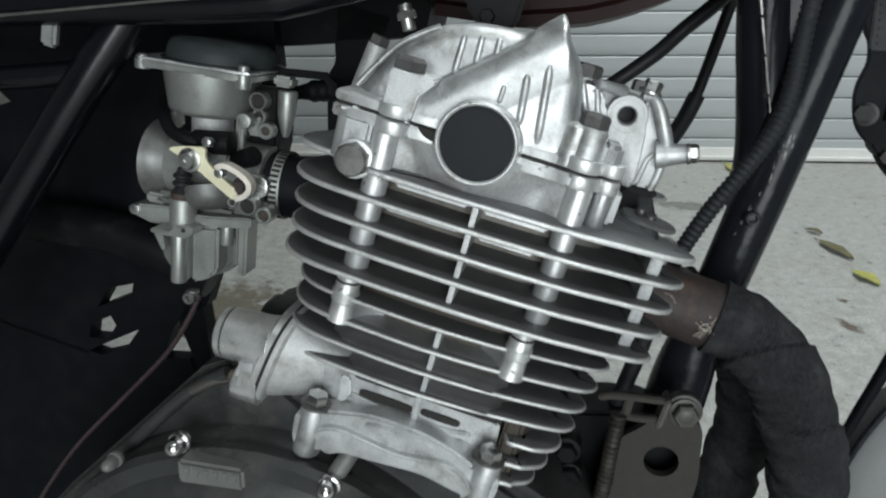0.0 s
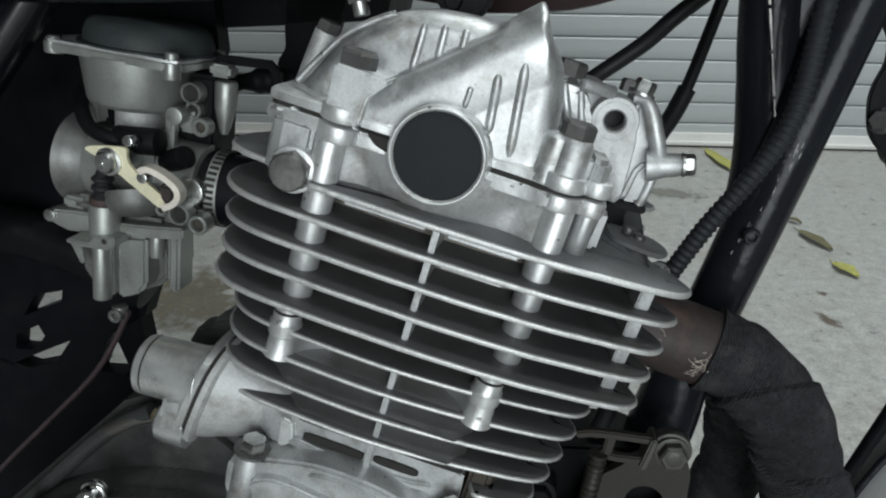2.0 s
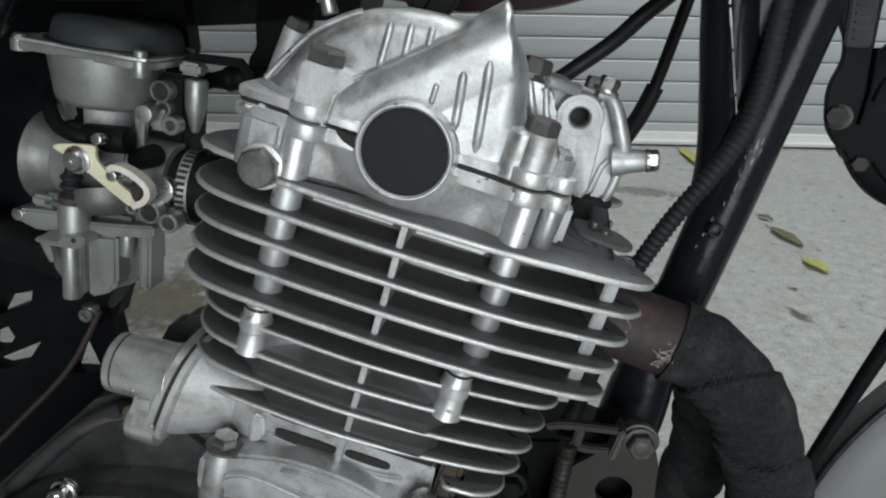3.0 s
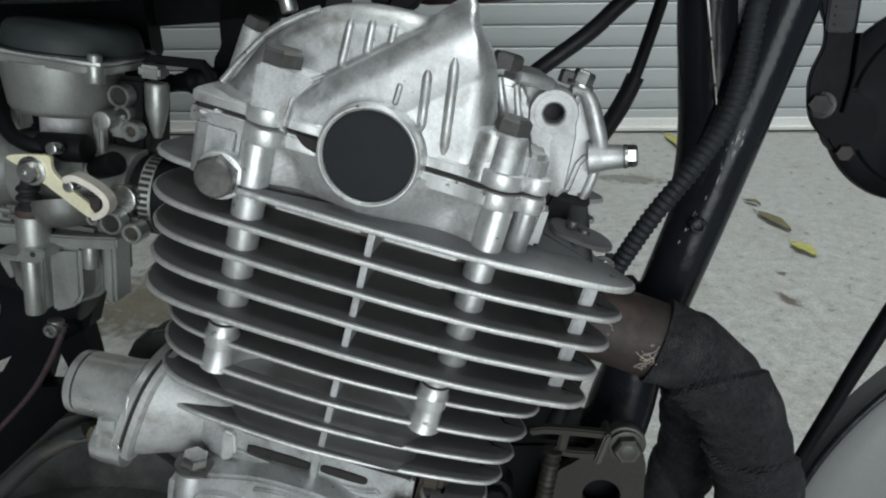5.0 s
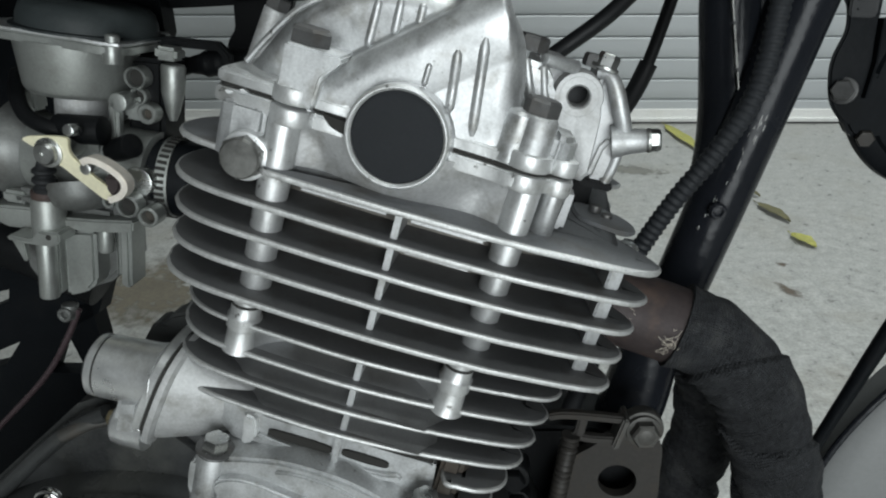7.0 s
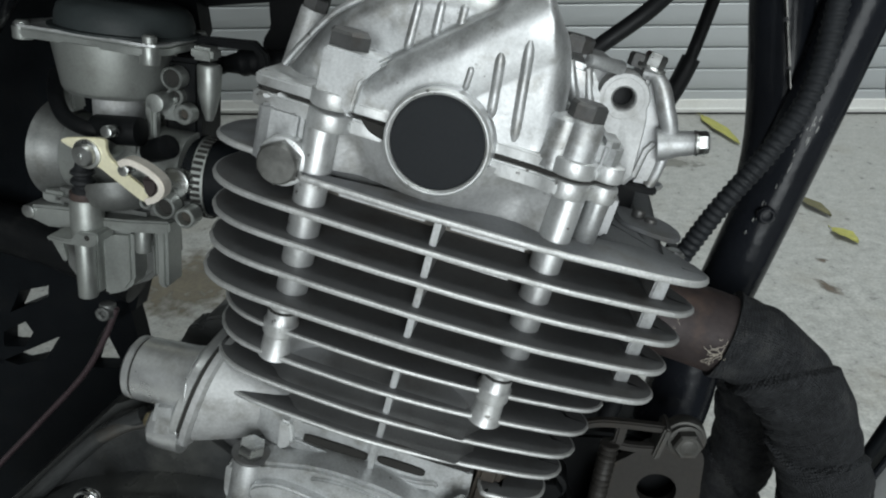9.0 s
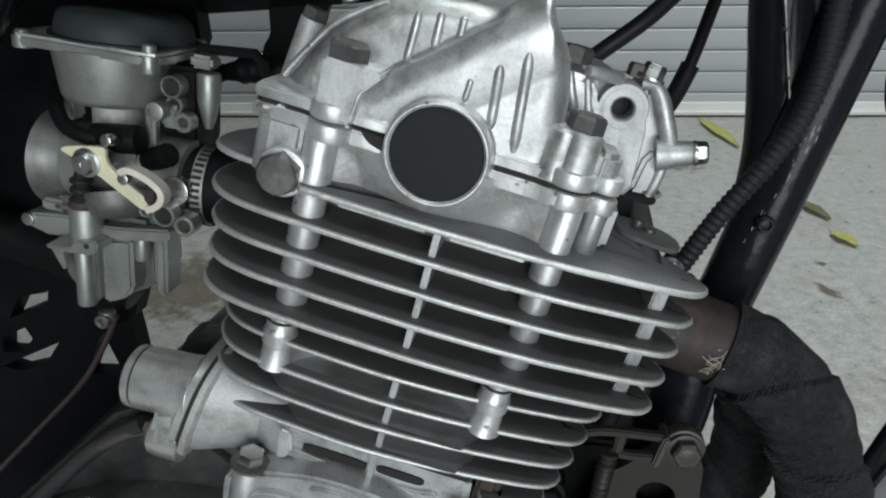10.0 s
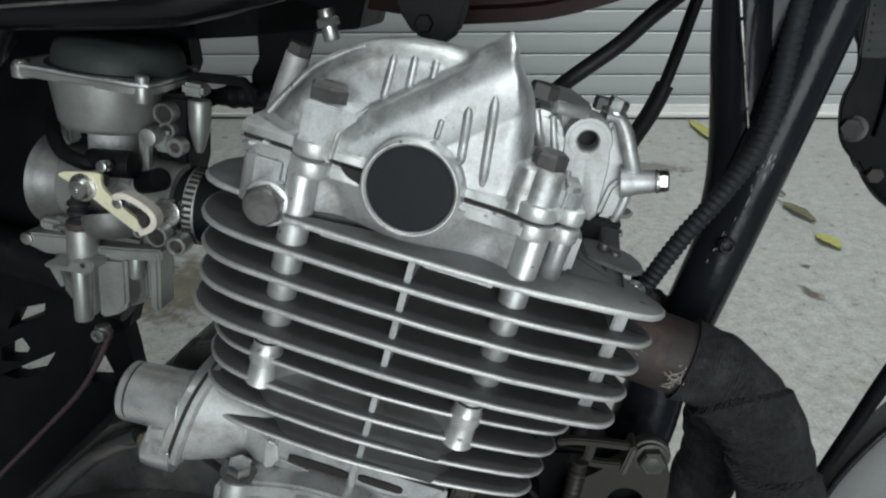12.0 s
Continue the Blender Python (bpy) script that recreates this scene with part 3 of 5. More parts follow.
# joint faces of head and cover, with the torn gasket between
FLANGE = [(-60.5, 12), (-60, 6.5), (-58, 5), (-44, 4.5), (-41.5, 4), (-38, 4.0), (-31, 4.0), (-27.5, 3.8), (-25, 3.6), (-17, 3.6), (-13, 6), (13, 6), (17, 4.8), (25, 4.4), (30, 4.0), (33, 3.0), (36, 1.9),
          (40, 1.6), (44, 2.4), (46.5, 4.8), (48, 7), (51, 9), (55, 10), (56.5, 13), (56.5, 108), (-60.5, 108)]
bm = BM()
prism(bm, FLANGE, "z", -6.0, -1.2, 0.7)
part("joint_face", bm, PALECAST, head_ob)
bm = BM()
prism(bm, [(u * 0.985, v + 1.6) for u, v in FLANGE], "z", -1.0, 0.2, 0)
part("gasket", bm, GASKETGAP, head_ob, "dark torn paper gasket")
# A dark block, proud of the joint, stands for the shaded notch.
for u0, u1, w0, w1, v in ((-25, -15.0, -4.8, 0.2, 3.0),):
    bm = BM()
    prism(bm, catmull([(u0, w1), (u0 + 2, w1 - 0.6), (u1, w1 - 1.4), (u1, w0), (u0 + (u1 - u0) * 0.6, w0 + 0.5), (u0 + 3, w0 + 1.8)], 3, True), "y", v, v + 5, 0.1, 1)
    part("gasket_tear", bm, GASKETGAP, head_ob, "dark block for the gap where the gasket is torn")
# flakes of old sealant left along the joint
rnd = random.Random(5)
for u0, u1, v, n in ((-57.5, -46, 4.5, 3), (-30, -25, 3.3, 2)):
    for i in range(n):
        u, w = rnd.uniform(u0, u1), -1.2 + rnd.uniform(-1.6, 1.0)
        size = rnd.uniform(0.5, 1.5)
        o = [(u + size * rnd.uniform(0.6, 1.3) * math.cos(a), w + 0.55 * size * rnd.uniform(0.5, 1.2) * math.sin(a)) for a in (0, 0.9, 1.9, 2.8, 3.7, 4.6, 5.5)]
        bm = BM()
        prism(bm, o, "y", v - 0.2, v + 2, 0.1, 1)
        part("sealant_flake", bm, SEALANT, head_ob, "pale flake of old sealant")
# thickened roots under the two upper fins
for u0, u1, w, v in ((-27, 3, -24.4, 1.4), (9.5, 35, -24.4, 1.2), (-29, 2, -35.4, 2.6), (10, 33, -35.4, 1.6), (12, 32, -46.4, 3.0)):
    bm = BM()
    box(bm, (u0, v, w - 1.4), (u1, 18, w + 2.0), 0.9)
    part("fin_root", bm, CAST, head_ob)

# cylinder head cover


def lerp_rows(rows, x):
    """A smooth curve through the rows."""
    k = len(rows)
    for i in range(k - 1):
        (a, p), (b, q) = rows[i], rows[i + 1]
        if x <= b or i == k - 2:
            s = min(max((x - a) / (b - a), 0), 1)
            m0 = (q - rows[i - 1][1]) / (b - rows[i - 1][0]) if i else (q - p) / (b - a)
            m1 = (rows[i + 2][1] - p) / (rows[i + 2][0] - a) if i < k - 2 else (q - p) / (b - a)
            h = b - a
            return p * (2 * s ** 3 - 3 * s * s + 1) + m0 * h * (s ** 3 - 2 * s * s + s) + q * (3 * s * s - 2 * s ** 3) + m1 * h * (s ** 3 - s * s)
    return rows[-1][1]


TOP = [(-57, 3.6), (-55, 6.5), (-50, 14.5), (-42, 25.5), (-35, 31.5), (-28, 36.2), (-20, 39.2), (-14, 40.6), (-3, 41.6), (3.2, 41.6), (7, 43.4), (8.6, 45.2), (10.6, 47.3), (13.7, 50.2), (16, 52.2), (17.4, 52.2), (18.6, 50.9), (19.8, 49),
       (21.5, 45.6), (23.8, 42.3), (26.8, 38.9), (29, 35.3), (31, 30), (32.6, 24), (34, 13), (35.2, 5)]
RIGHT = [(3, 35.4), (5, 35.2), (13, 34), (24, 32.6), (30, 31), (35.3, 29), (38.9, 26.8), (42.3, 23.8), (45.6, 21.5), (49, 19.8), (52.2, 18)]


def cover_depth(u, w):
    """How far back the cover's near face lies: a dome, and before it a panel whose shoulder climbs straight across."""
    top = lerp_rows(TOP, u)
    d = (w - 24.26 - 0.82 * u) / 1.293
    front = 4.4 + 0.02 * max(0, u)
    dome = 16.5 - 0.10 * (w - 22)
    tab = smooth_step(5, 9, u)
    if d > 0:
        near = front + 8.0 * (1 - math.sqrt(1 - (min(d, 8.3) / 8.6) ** 2)) + 1.5 * tab * max(0, d - 8.3)
        near += (max(dome, near) - near) * smooth_step(7.3, 9.2, d) * (1 - tab)
    else:
        near = front + 0.012 * min(-d, 12) ** 2 + 0.6 * smooth_step(12, 26, -d)
    fall = min(2.0, abs(lerp_rows(TOP, u + 1) - lerp_rows(TOP, u - 1)) / 2)
    tab *= 1 - smooth_step(22, 26, u)
    wide = 8 - 5.5 * tab
    edge = max(0, wide - (top - w) / math.sqrt(1 + fall * fall)) / wide
    near += (6.0 - 4.0 * tab) * edge * edge * edge
    low = 1 - smooth_step(26, 38, w)
    roll = 3.0 + 5.5 * low
    side = max(0, u - lerp_rows(RIGHT, w) + roll) / roll
    near += (1.2 + 3.0 * low) * side * side
    left = max(0, -46 - u) / 11
    near += 3 * left
    return near


bm = BM()
NU, NW = 170, 64
grid = []
for i in range(NU + 1):
    u = -57 + 92.2 * i / NU
    top = lerp_rows(TOP, u)
    col = [bm.verts.new((u, cover_depth(u, 3.5 + (top - 3.5) * j / NW), 3.5 + (top - 3.5) * j / NW)) for j in range(NW + 1)]
    y0 = cover_depth(u, top)
    back = 52 if u > 12 else 90
    for k in range(1, 9):
        s = k / 8
        col.append(bm.verts.new((u, y0 + (back - y0) * s, top + 1.2 * (1 - smooth_step(5, 9, u)) * math.sin(math.pi * min(1, s * 3)) - 14 * s * s)))
    col.append(bm.verts.new((u, back, 3.5)))
    grid.append(col)
for a, b in zip(grid, grid[1:]):
    for j in range(len(a) - 1):
        bm.faces.new((a[j], b[j], b[j + 1], a[j + 1]))
bm.faces.new(grid[0])
bm.faces.new(grid[-1][::-1])
cover = part("head_cover", bm, CAST, engine, "bright cast aluminium rocker cover with raised ribs", 50)

bm = BM()
prism(bm, [(u, v + 0.3) for u, v in FLANGE[:11]] + [(-13, 108), (-60.5, 108)], "z", 0.3, 3.9, 0.7)
part("joint_face", bm, PALECAST, cover)
bm = BM()
prism(bm, [(10, 7.6)] + [(u, v + 1.7) for u, v in FLANGE if u > 11] + [(10, 108)], "z", -0.3, 3.9, 0.7)
part("joint_face", bm, PALECAST, cover)


def rib(name, u0, w0, u1, w1, wide=2.6, proud=1.6, over=None):
    """A straight cast rib with a round back and blunt ends, standing on the cover."""
    b = BM()
    n = 14
    if over is None:
        depth = [cover_depth(u0 + (u1 - u0) * i / n, w0 + (w1 - w0) * i / n) for i in range(n + 1)]
    else:
        a0, a1 = cover_depth(u0, w0 + over), cover_depth(u1, w1)
        depth = [a0 + (a1 - a0) * i / n for i in range(n + 1)]
    pts = [(u0 + (u1 - u0) * i / n, depth[i] + wide * 0.5 - proud, w0 + (w1 - w0) * i / n) for i in range(n + 1)]
    sweep(b, pts, lambda s, run, a: wide * 0.5 * min(1.0, 0.45 + 6 * min(s, 1 - s)), 14)
    return part(name, b, CAST, cover)


for row in ((-17.8, 20.5, -17.2, 36, 2.9, 1.6, 4), (-10.4, 26.5, -10.6, 37.4, 2.9, 1.6, 4), (-3.6, 31.5, -3.8, 38, 2.8, 1.5, 3.5), (3.2, 16.0, 3.6, 23.0, 2.2, 0.7), (12.6, 10, 10.6, 29, 3.4, 1.1), (21.2, 5, 17.5, 34.4, 3.6, 1.2)):
    rib("rib", *row)
bm = BM()
sweep(bm, [(u, 14.5 + 0.12 * max(0, -38 - u), lerp_rows(TOP, u) - 0.3) for u in [-55 + 0.8 * i for i in range(36)]], 1.1, 10)
part("edge_bead", bm, CAST, cover)
# bolt bosses on the cover
bm = BM()
prism(bm, [(-38.6, 1), (-27.0, 1), (-26.0, 10.5), (-20.5, 17.0), (-21.5, 18.2), (-38.4, 18.4)], "y", -1.0, 20, 2.4, 4)
part("bolt_boss", bm, CAST, cover, "", 60)
bm = BM()
lathe(bm, (34.4, 9.4, 1), (0, 0, 1), [(0, 5.6), (5, 5.1), (14.6, 4.9), (15.8, 4.0)], 28)
lathe(bm, (40.2, 8.8, 1), (0, 0, 1), [(0, 6.6), (4, 5.9), (14.6, 5.6), (15.8, 4.8)], 32)
box(bm, (31, 8, 1), (46, 24, 15.5), 1.5)
part("bolt_boss", bm, CAST, cover)
for cu, cv, cr in ((-34.0, 5.0, 7.1), (40.2, 8.6, 7.4), (51.2, 12.4, 5.0)):
    bm = BM()
    rod(bm, (cu, cv, 0.3), (cu, cv, 5.6), cr, seg=36, edge=0.8)
    part("joint_lobe", bm, PALECAST, cover)
    bm = BM()
    rod(bm, (cu, cv, -6.4), (cu, cv, -0.8), cr, seg=36, edge=0.8)
    part("joint_lobe", bm, PALECAST, head_ob)
bm = BM()
prism(bm, [(46, 9), (50, 8), (54, 12), (53, 26), (45, 26)], "z", 1, 12.5, 1.8)
part("bolt_boss", bm, CAST, cover)
for u, v, w, across in ((-33.4, 7.6, 17.9, 11.6), (39.6, 11, 16.6, 10.0), (32.2, 42, 31.9, 9.4)):
    bm = BM()
    hex_bolt(bm, (u, v, w), (0, 0, 1), across, 5.2)
    part("bolt", bm, BOLT, cover, "dull dark hexagon bolt head")

# round cap in the joint
bm = BM()
ring(bm, (0, 10, 0), (0, -1, 0), 16.0, 14.2, 12.2, 64, 0.7)
part("cap_ring", bm, PALECAST, cover, "bright chipped aluminium ring")
bm = BM()
lathe(bm, (0, 10, 0), (0, -1, 0), [(0, 14.1), (10.6, 14.1), (10.9, 13.6)], 64)
part("cap_disc", bm, DISC, cover, "flat matt black round cap")
bm = BM()
lathe(bm, (0, 13, -1), (0, -1, 0), [(0, 22), (2, 20.5), (5, 17.5), (9, 16.2), (11, 15.8)], 48)
part("cap_boss", bm, CAST, head_ob)

# hexagon plug with washer at the back of the head
bm = BM()
rod(bm, (-45.4, 6, -19.8), (-45.4, 0.4, -19.8), 8.0, seg=36)
plug = part("drain_plug", bm, PALECAST, head_ob, "grey hexagon-headed plug")
bm = BM()
lathe(bm, (-45.6, 1, -19.8), (0, -1, 0), [(0, 7.2), (3.2, 7.2), (3.9, 6.5)], 6, phase=0.5)
lathe(bm, (-45.6, -1.6, -19.8), (0, -1, 0), [(0, 6.6), (1.3, 6.5), (2.0, 5.9), (2.05, 0.1)], 36)
part("plug_head", bm, PLUGMETAL, plug, "worn grey hexagon")

# mounting lug at the front with its bolt hole
bm = BM()
lug_outline = [(53 + 8.9 * math.cos(a), 20.8 + 8.9 * math.sin(a)) for a in [radians(d) for d in range(-10, 200, 14)]]
lug_outline += [(46.0, 13), (48.5, 8), (51.5, 4.5), (55.5, -2), (59.5, -8), (65.4, -8), (64.2, 5), (63.0, 15.6)]
t = bmesh.new()


def nearest_ring(n):
    """The outline as n points, spaced by angle round the hole."""
    out = []
    for i in range(n):
        a = 2 * math.pi * i / n
        d = Vector((math.cos(a), math.sin(a)))
        best = 10.0
        for p, q in zip(lug_outline, lug_outline[1:] + lug_outline[:1]):
            p2, q2 = Vector(p) - Vector((53, 20.8)), Vector(q) - Vector((53, 20.8))
            e = q2 - p2
            den = d.x * e.y - d.y * e.x
            if abs(den) > 1e-6:
                s = (p2.x * e.y - p2.y * e.x) / den
                r = (p2.x * d.y - p2.y * d.x) / den
                if s > 0 and -1e-6 <= r <= 1 + 1e-6:
                    best = max(best if best != 10.0 else 0, s)
        out.append((53 + d.x * best, 20.8 + d.y * best))
    return out


outer = nearest_ring(72)
rows = []
for pts, v in (([(53 + 3.8 * math.cos(2 * math.pi * i / 72), 20.8 + 3.8 * math.sin(2 * math.pi * i / 72)) for i in range(72)], 62), (None, 47.6), ("c", 47.0), ("o1", 47.0), ("o2", 48.0), ("o2", 62)):
    if pts is None:
        pts = [(53 + 3.8 * math.cos(2 * math.pi * i / 72), 20.8 + 3.8 * math.sin(2 * math.pi * i / 72)) for i in range(72)]
    elif pts == "c":
        pts = [(53 + 4.3 * math.cos(2 * math.pi * i / 72), 20.8 + 4.3 * math.sin(2 * math.pi * i / 72)) for i in range(72)]
    elif pts == "o1":
        pts = [(53 + (p[0] - 53) * 0.95, 20.8 + (p[1] - 20.8) * 0.95) for p in outer]
    elif pts == "o2":
        pts = outer
    rows.append([t.verts.new((p[0], v, p[1])) for p in pts])
for a, b in zip(rows, rows[1:]):
    for i in range(72):
        t.faces.new((a[i], a[(i + 1) % 72], b[(i + 1) % 72], b[i]))
bmesh.ops.recalc_face_normals(t, faces=t.faces)
mount = part("mounting_lug", t, CASTSOFT, engine, "cast mounting lug with a bolt hole")
bm = BM()
ring(bm, (53, 47.4, 20.8), (0, -1, 0), 7.0, 4.3, 0.55, 48, 0.12)
part("worn_ring", bm, CASTSOFT, mount, "dull ring worn round the hole")
# Black disc set in the hole so that its shaded depth shows dark.
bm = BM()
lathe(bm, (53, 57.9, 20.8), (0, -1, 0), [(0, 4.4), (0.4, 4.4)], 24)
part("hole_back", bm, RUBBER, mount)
# casting between cover and lug
bm = BM()
prism(bm, [(30, 3), (34, 30), (45, 30), (56, 26), (58, 5), (56, -4), (40, -4)], "y", 58, 100, 2.0)
part("side_wall", bm, CASTDULL, engine)
bm = BM()
prism(bm, [(31, 4), (30, 30), (38, 29.5), (43, 24), (47, 4)], "y", 30, 60, 2.0)
part("side_wall", bm, CAST, engine)
for p, q, r in (((37, 31, 29), (44, 31, 10), 1.7), ((31, 30, 30), (36, 30, 18), 1.6), ((49, 40, 10), (51, 34, -3), 1.6)):
    bm = BM()
    rod(bm, p, q, r * 0.8, r * 1.2, 16)
    part("casting_rib", bm, CAST, engine)
bm = BM()
rod(bm, (37, 38, 30.5), (49, 48, 30.2), 2.2, 2.4, 20)
part("casting_rib", bm, CAST, engine)

# valve inspection cover at the front, with its bolts
tappet = part("inspection_cover", prism(BM(), [(60, -9), (60, 30), (64, 30), (69.5, 21.5), (73, 12), (75.5, 8), (76, -8), (68, -9)], "y", 60, 104, 1.6), CASTDULL, engine, "cast inspection cover held by small bolts")
bm = BM()
sweep(bm, catmull([(58, 57.5, 30), (62, 56.5, 30), (65.5, 56, 26.6), (69, 56, 21), (72, 56.4, 16), (74.5, 57.5, 11)], 6), lambda s, run, a: 2.2 + 0.9 * smooth_step(0.1, 0.5, s), 16)
part("cover_arm", bm, CAST, tappet)
bm = BM()
sweep(bm, catmull([(74, 58, 9), (74.6, 57.4, 3), (74.4, 57.6, -3), (73.6, 58, -8)], 5), 2.1, 14)
part("rib", bm, CAST, tappet)
bm = BM()
prism(bm, [(66.5, -8.5), (67.5, 4), (70, 9), (75, 8), (76, -7.6)], "y", 56.5, 62, 1.6)
part("cover_face", bm, CASTSOFT, tappet)
bm = BM()
prism(bm, [(63, -9), (77, -8), (77, -10.8), (65, -11.6)], "y", 55.5, 80, 0.6)
part("lower_gasket", bm, CASEBLACK, tappet, "dark lower edge of the cover")
bm = BM()
lathe(bm, (71, 57.5, 7.2), (0.94, -0.06, 0.34), [(0, 6.4), (4, 5.4), (7, 4.7), (12.0, 4.4), (12.8, 3.8)], 28)
part("oil_union", bm, CAST, tappet, "short bright oil union")
bm = BM()
hex_bolt(bm, (82.9, 56.8, 11.5), (0.94, -0.06, 0.34), 7.2, 3.6, 4.6)
part("bolt", bm, STEEL, tappet, "small plated bolt")
bm = BM()
hex_bolt(bm, (59.6, 56.5, 31.4), (0.1, 0, 1), 7.0, 4.2, 5.0)
part("bolt", bm, STEEL, tappet, "small plated bolt")
bm = BM()
hex_bolt(bm, (55.4, 60, 31.0), (0.0, 0, 1), 7.0, 4.6)
part("bolt", bm, BOLT, tappet)
bm = BM()
prism(bm, [(54.5, -21), (55.5, -6), (59.5, -6), (59.5, -21)], "y", 21, 32, 1.6)
part("casting_foot", bm, CASTDULL, head_ob)
for u, w in ((72.5, -15.5), (77.5, -17.5)):
    bm = BM()
    rod(bm, (u, 50, w - 3), (u, 50, w), 2.4, seg=16)
    part("stud", bm, BOLT, head_ob)

# upright post and stud at the back of the head
bm = BM()
rod(bm, (-66, 55, -8), (-61, 55, 20), 4.6)
part("breather_post", bm, CASTSOFT, head_ob)
bm = BM()
hex_bolt(bm, (-61, 55, 20), (0.17, 0, 1), 8.2, 4.0)
part("bolt", bm, BOLT, head_ob)
bm = BM()
rod(bm, (-46, 45, 30), (-51, 45, 40), 3.0)
hex_bolt(bm, (-48.2, 45, 34.5), (-0.45, 0, 0.9), 8.0, 3.2)
part("cable_stud", bm, STEEL, cover, "small plated stud and nut")

# cylinder barrel
# Barrel core: dirt, with the shade of the gaps added to its colour.
bm = BM()
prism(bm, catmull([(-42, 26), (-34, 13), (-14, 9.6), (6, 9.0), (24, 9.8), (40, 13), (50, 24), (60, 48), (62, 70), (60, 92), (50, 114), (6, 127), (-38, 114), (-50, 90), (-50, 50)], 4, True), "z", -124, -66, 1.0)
barrel = part("cylinder", bm, DIRTSHADE, engine, "finned cast aluminium cylinder")
CYL_FINS = ((-77.2, -3.5), (-88.0, -3.6), (-98.8, -3.6), (-109.6, -3.0))
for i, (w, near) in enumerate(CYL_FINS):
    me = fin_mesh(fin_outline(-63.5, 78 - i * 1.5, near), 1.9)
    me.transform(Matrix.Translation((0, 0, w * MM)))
    part("cooling_fin", me, FIN, barrel, "dull grey cooling fin with a bright nicked edge")
for a, b in zip(CYL_FINS, CYL_FINS[1:] + ((-119, -3.0),)):
    bm = BM()
    prism(bm, [(5.0, a[1] + 3.8), (7.2, a[1] + 3.8), (8.0, 20), (4.4, 20)], "z", b[0] + 0.5, a[0] - 0.5, 0.4)
    part("web", bm, CAST, barrel)
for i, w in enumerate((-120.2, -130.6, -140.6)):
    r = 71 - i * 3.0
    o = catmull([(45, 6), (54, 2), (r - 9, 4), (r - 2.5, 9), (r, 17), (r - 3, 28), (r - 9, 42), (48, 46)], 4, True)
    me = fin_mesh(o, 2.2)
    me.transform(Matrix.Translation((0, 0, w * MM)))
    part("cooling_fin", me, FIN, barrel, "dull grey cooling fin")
def groove(foot, near, u0, u1, tall):
    """A wedge for the bright band above a fin: it rises from the fin below and leans back in a hollow sweep."""
    b = BM()
    rows = []
    n = 26
    for i in range(n + 1):
        u = u0 + (u1 - u0) * i / n
        bow = near + 0.0011 * (u - 2) ** 2 + 6.0 * smooth_step(u1 - 6, u1, u) + 5.0 * (1 - smooth_step(u0, u0 + 8, u))
        sec = [(bow + 1.2, 0.8), (bow + 3.0, 1.0), (bow + 5.4, 1.5), (bow + 7.8, 2.1), (bow + 10.0, tall * 0.85), (bow + 11.2, tall), (36, tall), (36, 0.8)]
        rows.append([b.verts.new((u, v, foot + w)) for v, w in sec])
    for p, q in zip(rows, rows[1:]):
        for j in range(len(p)):
            k = (j + 1) % len(p)
            b.faces.new((p[j], q[j], q[k], p[k]))
    b.faces.new(rows[0])
    b.faces.new(rows[-1][::-1])
    bmesh.ops.recalc_face_normals(b, faces=b.faces)
    # Paler than the fin top that it covers.
    part("groove_wall", b, CASTDULL, barrel, "grey wedge along the top of a lower fin", 60)


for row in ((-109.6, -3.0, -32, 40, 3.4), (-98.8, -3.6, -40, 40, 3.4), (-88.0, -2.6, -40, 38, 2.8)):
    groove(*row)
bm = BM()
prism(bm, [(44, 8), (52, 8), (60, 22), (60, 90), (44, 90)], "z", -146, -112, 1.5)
part("lower_wall", bm, DIRTSHADE, barrel)
for u, v, side in ((-36.8, 2.6, 1), (39.0, 3.0, -1)):
    bm = BM()
    lathe(bm, (u, v, -89), (0, 0, 1), [(0, 6.2), (1.6, 5.4), (8.6, 5.1), (9.4, 5.9), (13.6, 6.0), (14.6, 5.3), (18.6, 5.2)], 28)
    part("stud_post", bm, PALECAST, barrel, "bright stud post")
    bm = BM()
    lathe(bm, (u, v, -71.0), (0, 0, 1), [(0, 5.3), (1.0, 5.35), (1.2, 5.0)], 28)
    part("post_seam", bm, GASKETGAP, barrel, "dark joint line on the post")
    bm = BM()
    lathe(bm, (u, v, -69.9), (0, 0, 1), [(0, 5.2), (5, 5.2)], 28)
    part("stud_post", bm, PALECAST, barrel, "bright stud post")
    bm = BM()
    prism(bm, catmull([(u + side * 3, v - 2), (u + side * 8, v + 2.4), (u + side * 14, v + 6.5), (u + side * 22, v + 9.6), (u + side * 24, v + 16), (u, v + 16)], 3, True), "z", -87.6, -78.2, 0.6)
    part("post_wing", bm, CASTDULL, barrel, "web that runs back from the stud post")
# base of the barrel with its slots and flange
bm = BM()
prism(bm, [(-52, -112), (-30, -111), (30, -110.5), (42, -113), (44, -136), (40, -138), (18, -130), (-20, -130), (-34, -128)], "y", 2.5, 60, 1.2)
base = part("barrel_base", bm, CAST, barrel)
# Flat dark prisms, slightly proud, stand for the shade in the slots.
for u0, u1, w, tall in ((-20.5, 3.6, -120.2, 1.9), (7.4, 25.5, -119.4, 1.8), (-24, 3.8, -112.6, 1.5), (7.2, 40, -111.6, 1.6)):
    bm = BM()
    prism(bm, catmull([(u0, w), (u0 + 2, w + tall), (u1 - 2, w + tall), (u1, w), (u1 - 2, w - tall), (u0 + 2, w - tall)], 3, True), "y", 1.9, 4, 0.3)
    part("slot", bm, GASKETGAP, base, "dark patch drawn as a shaded slot between the fins")
bm = BM()
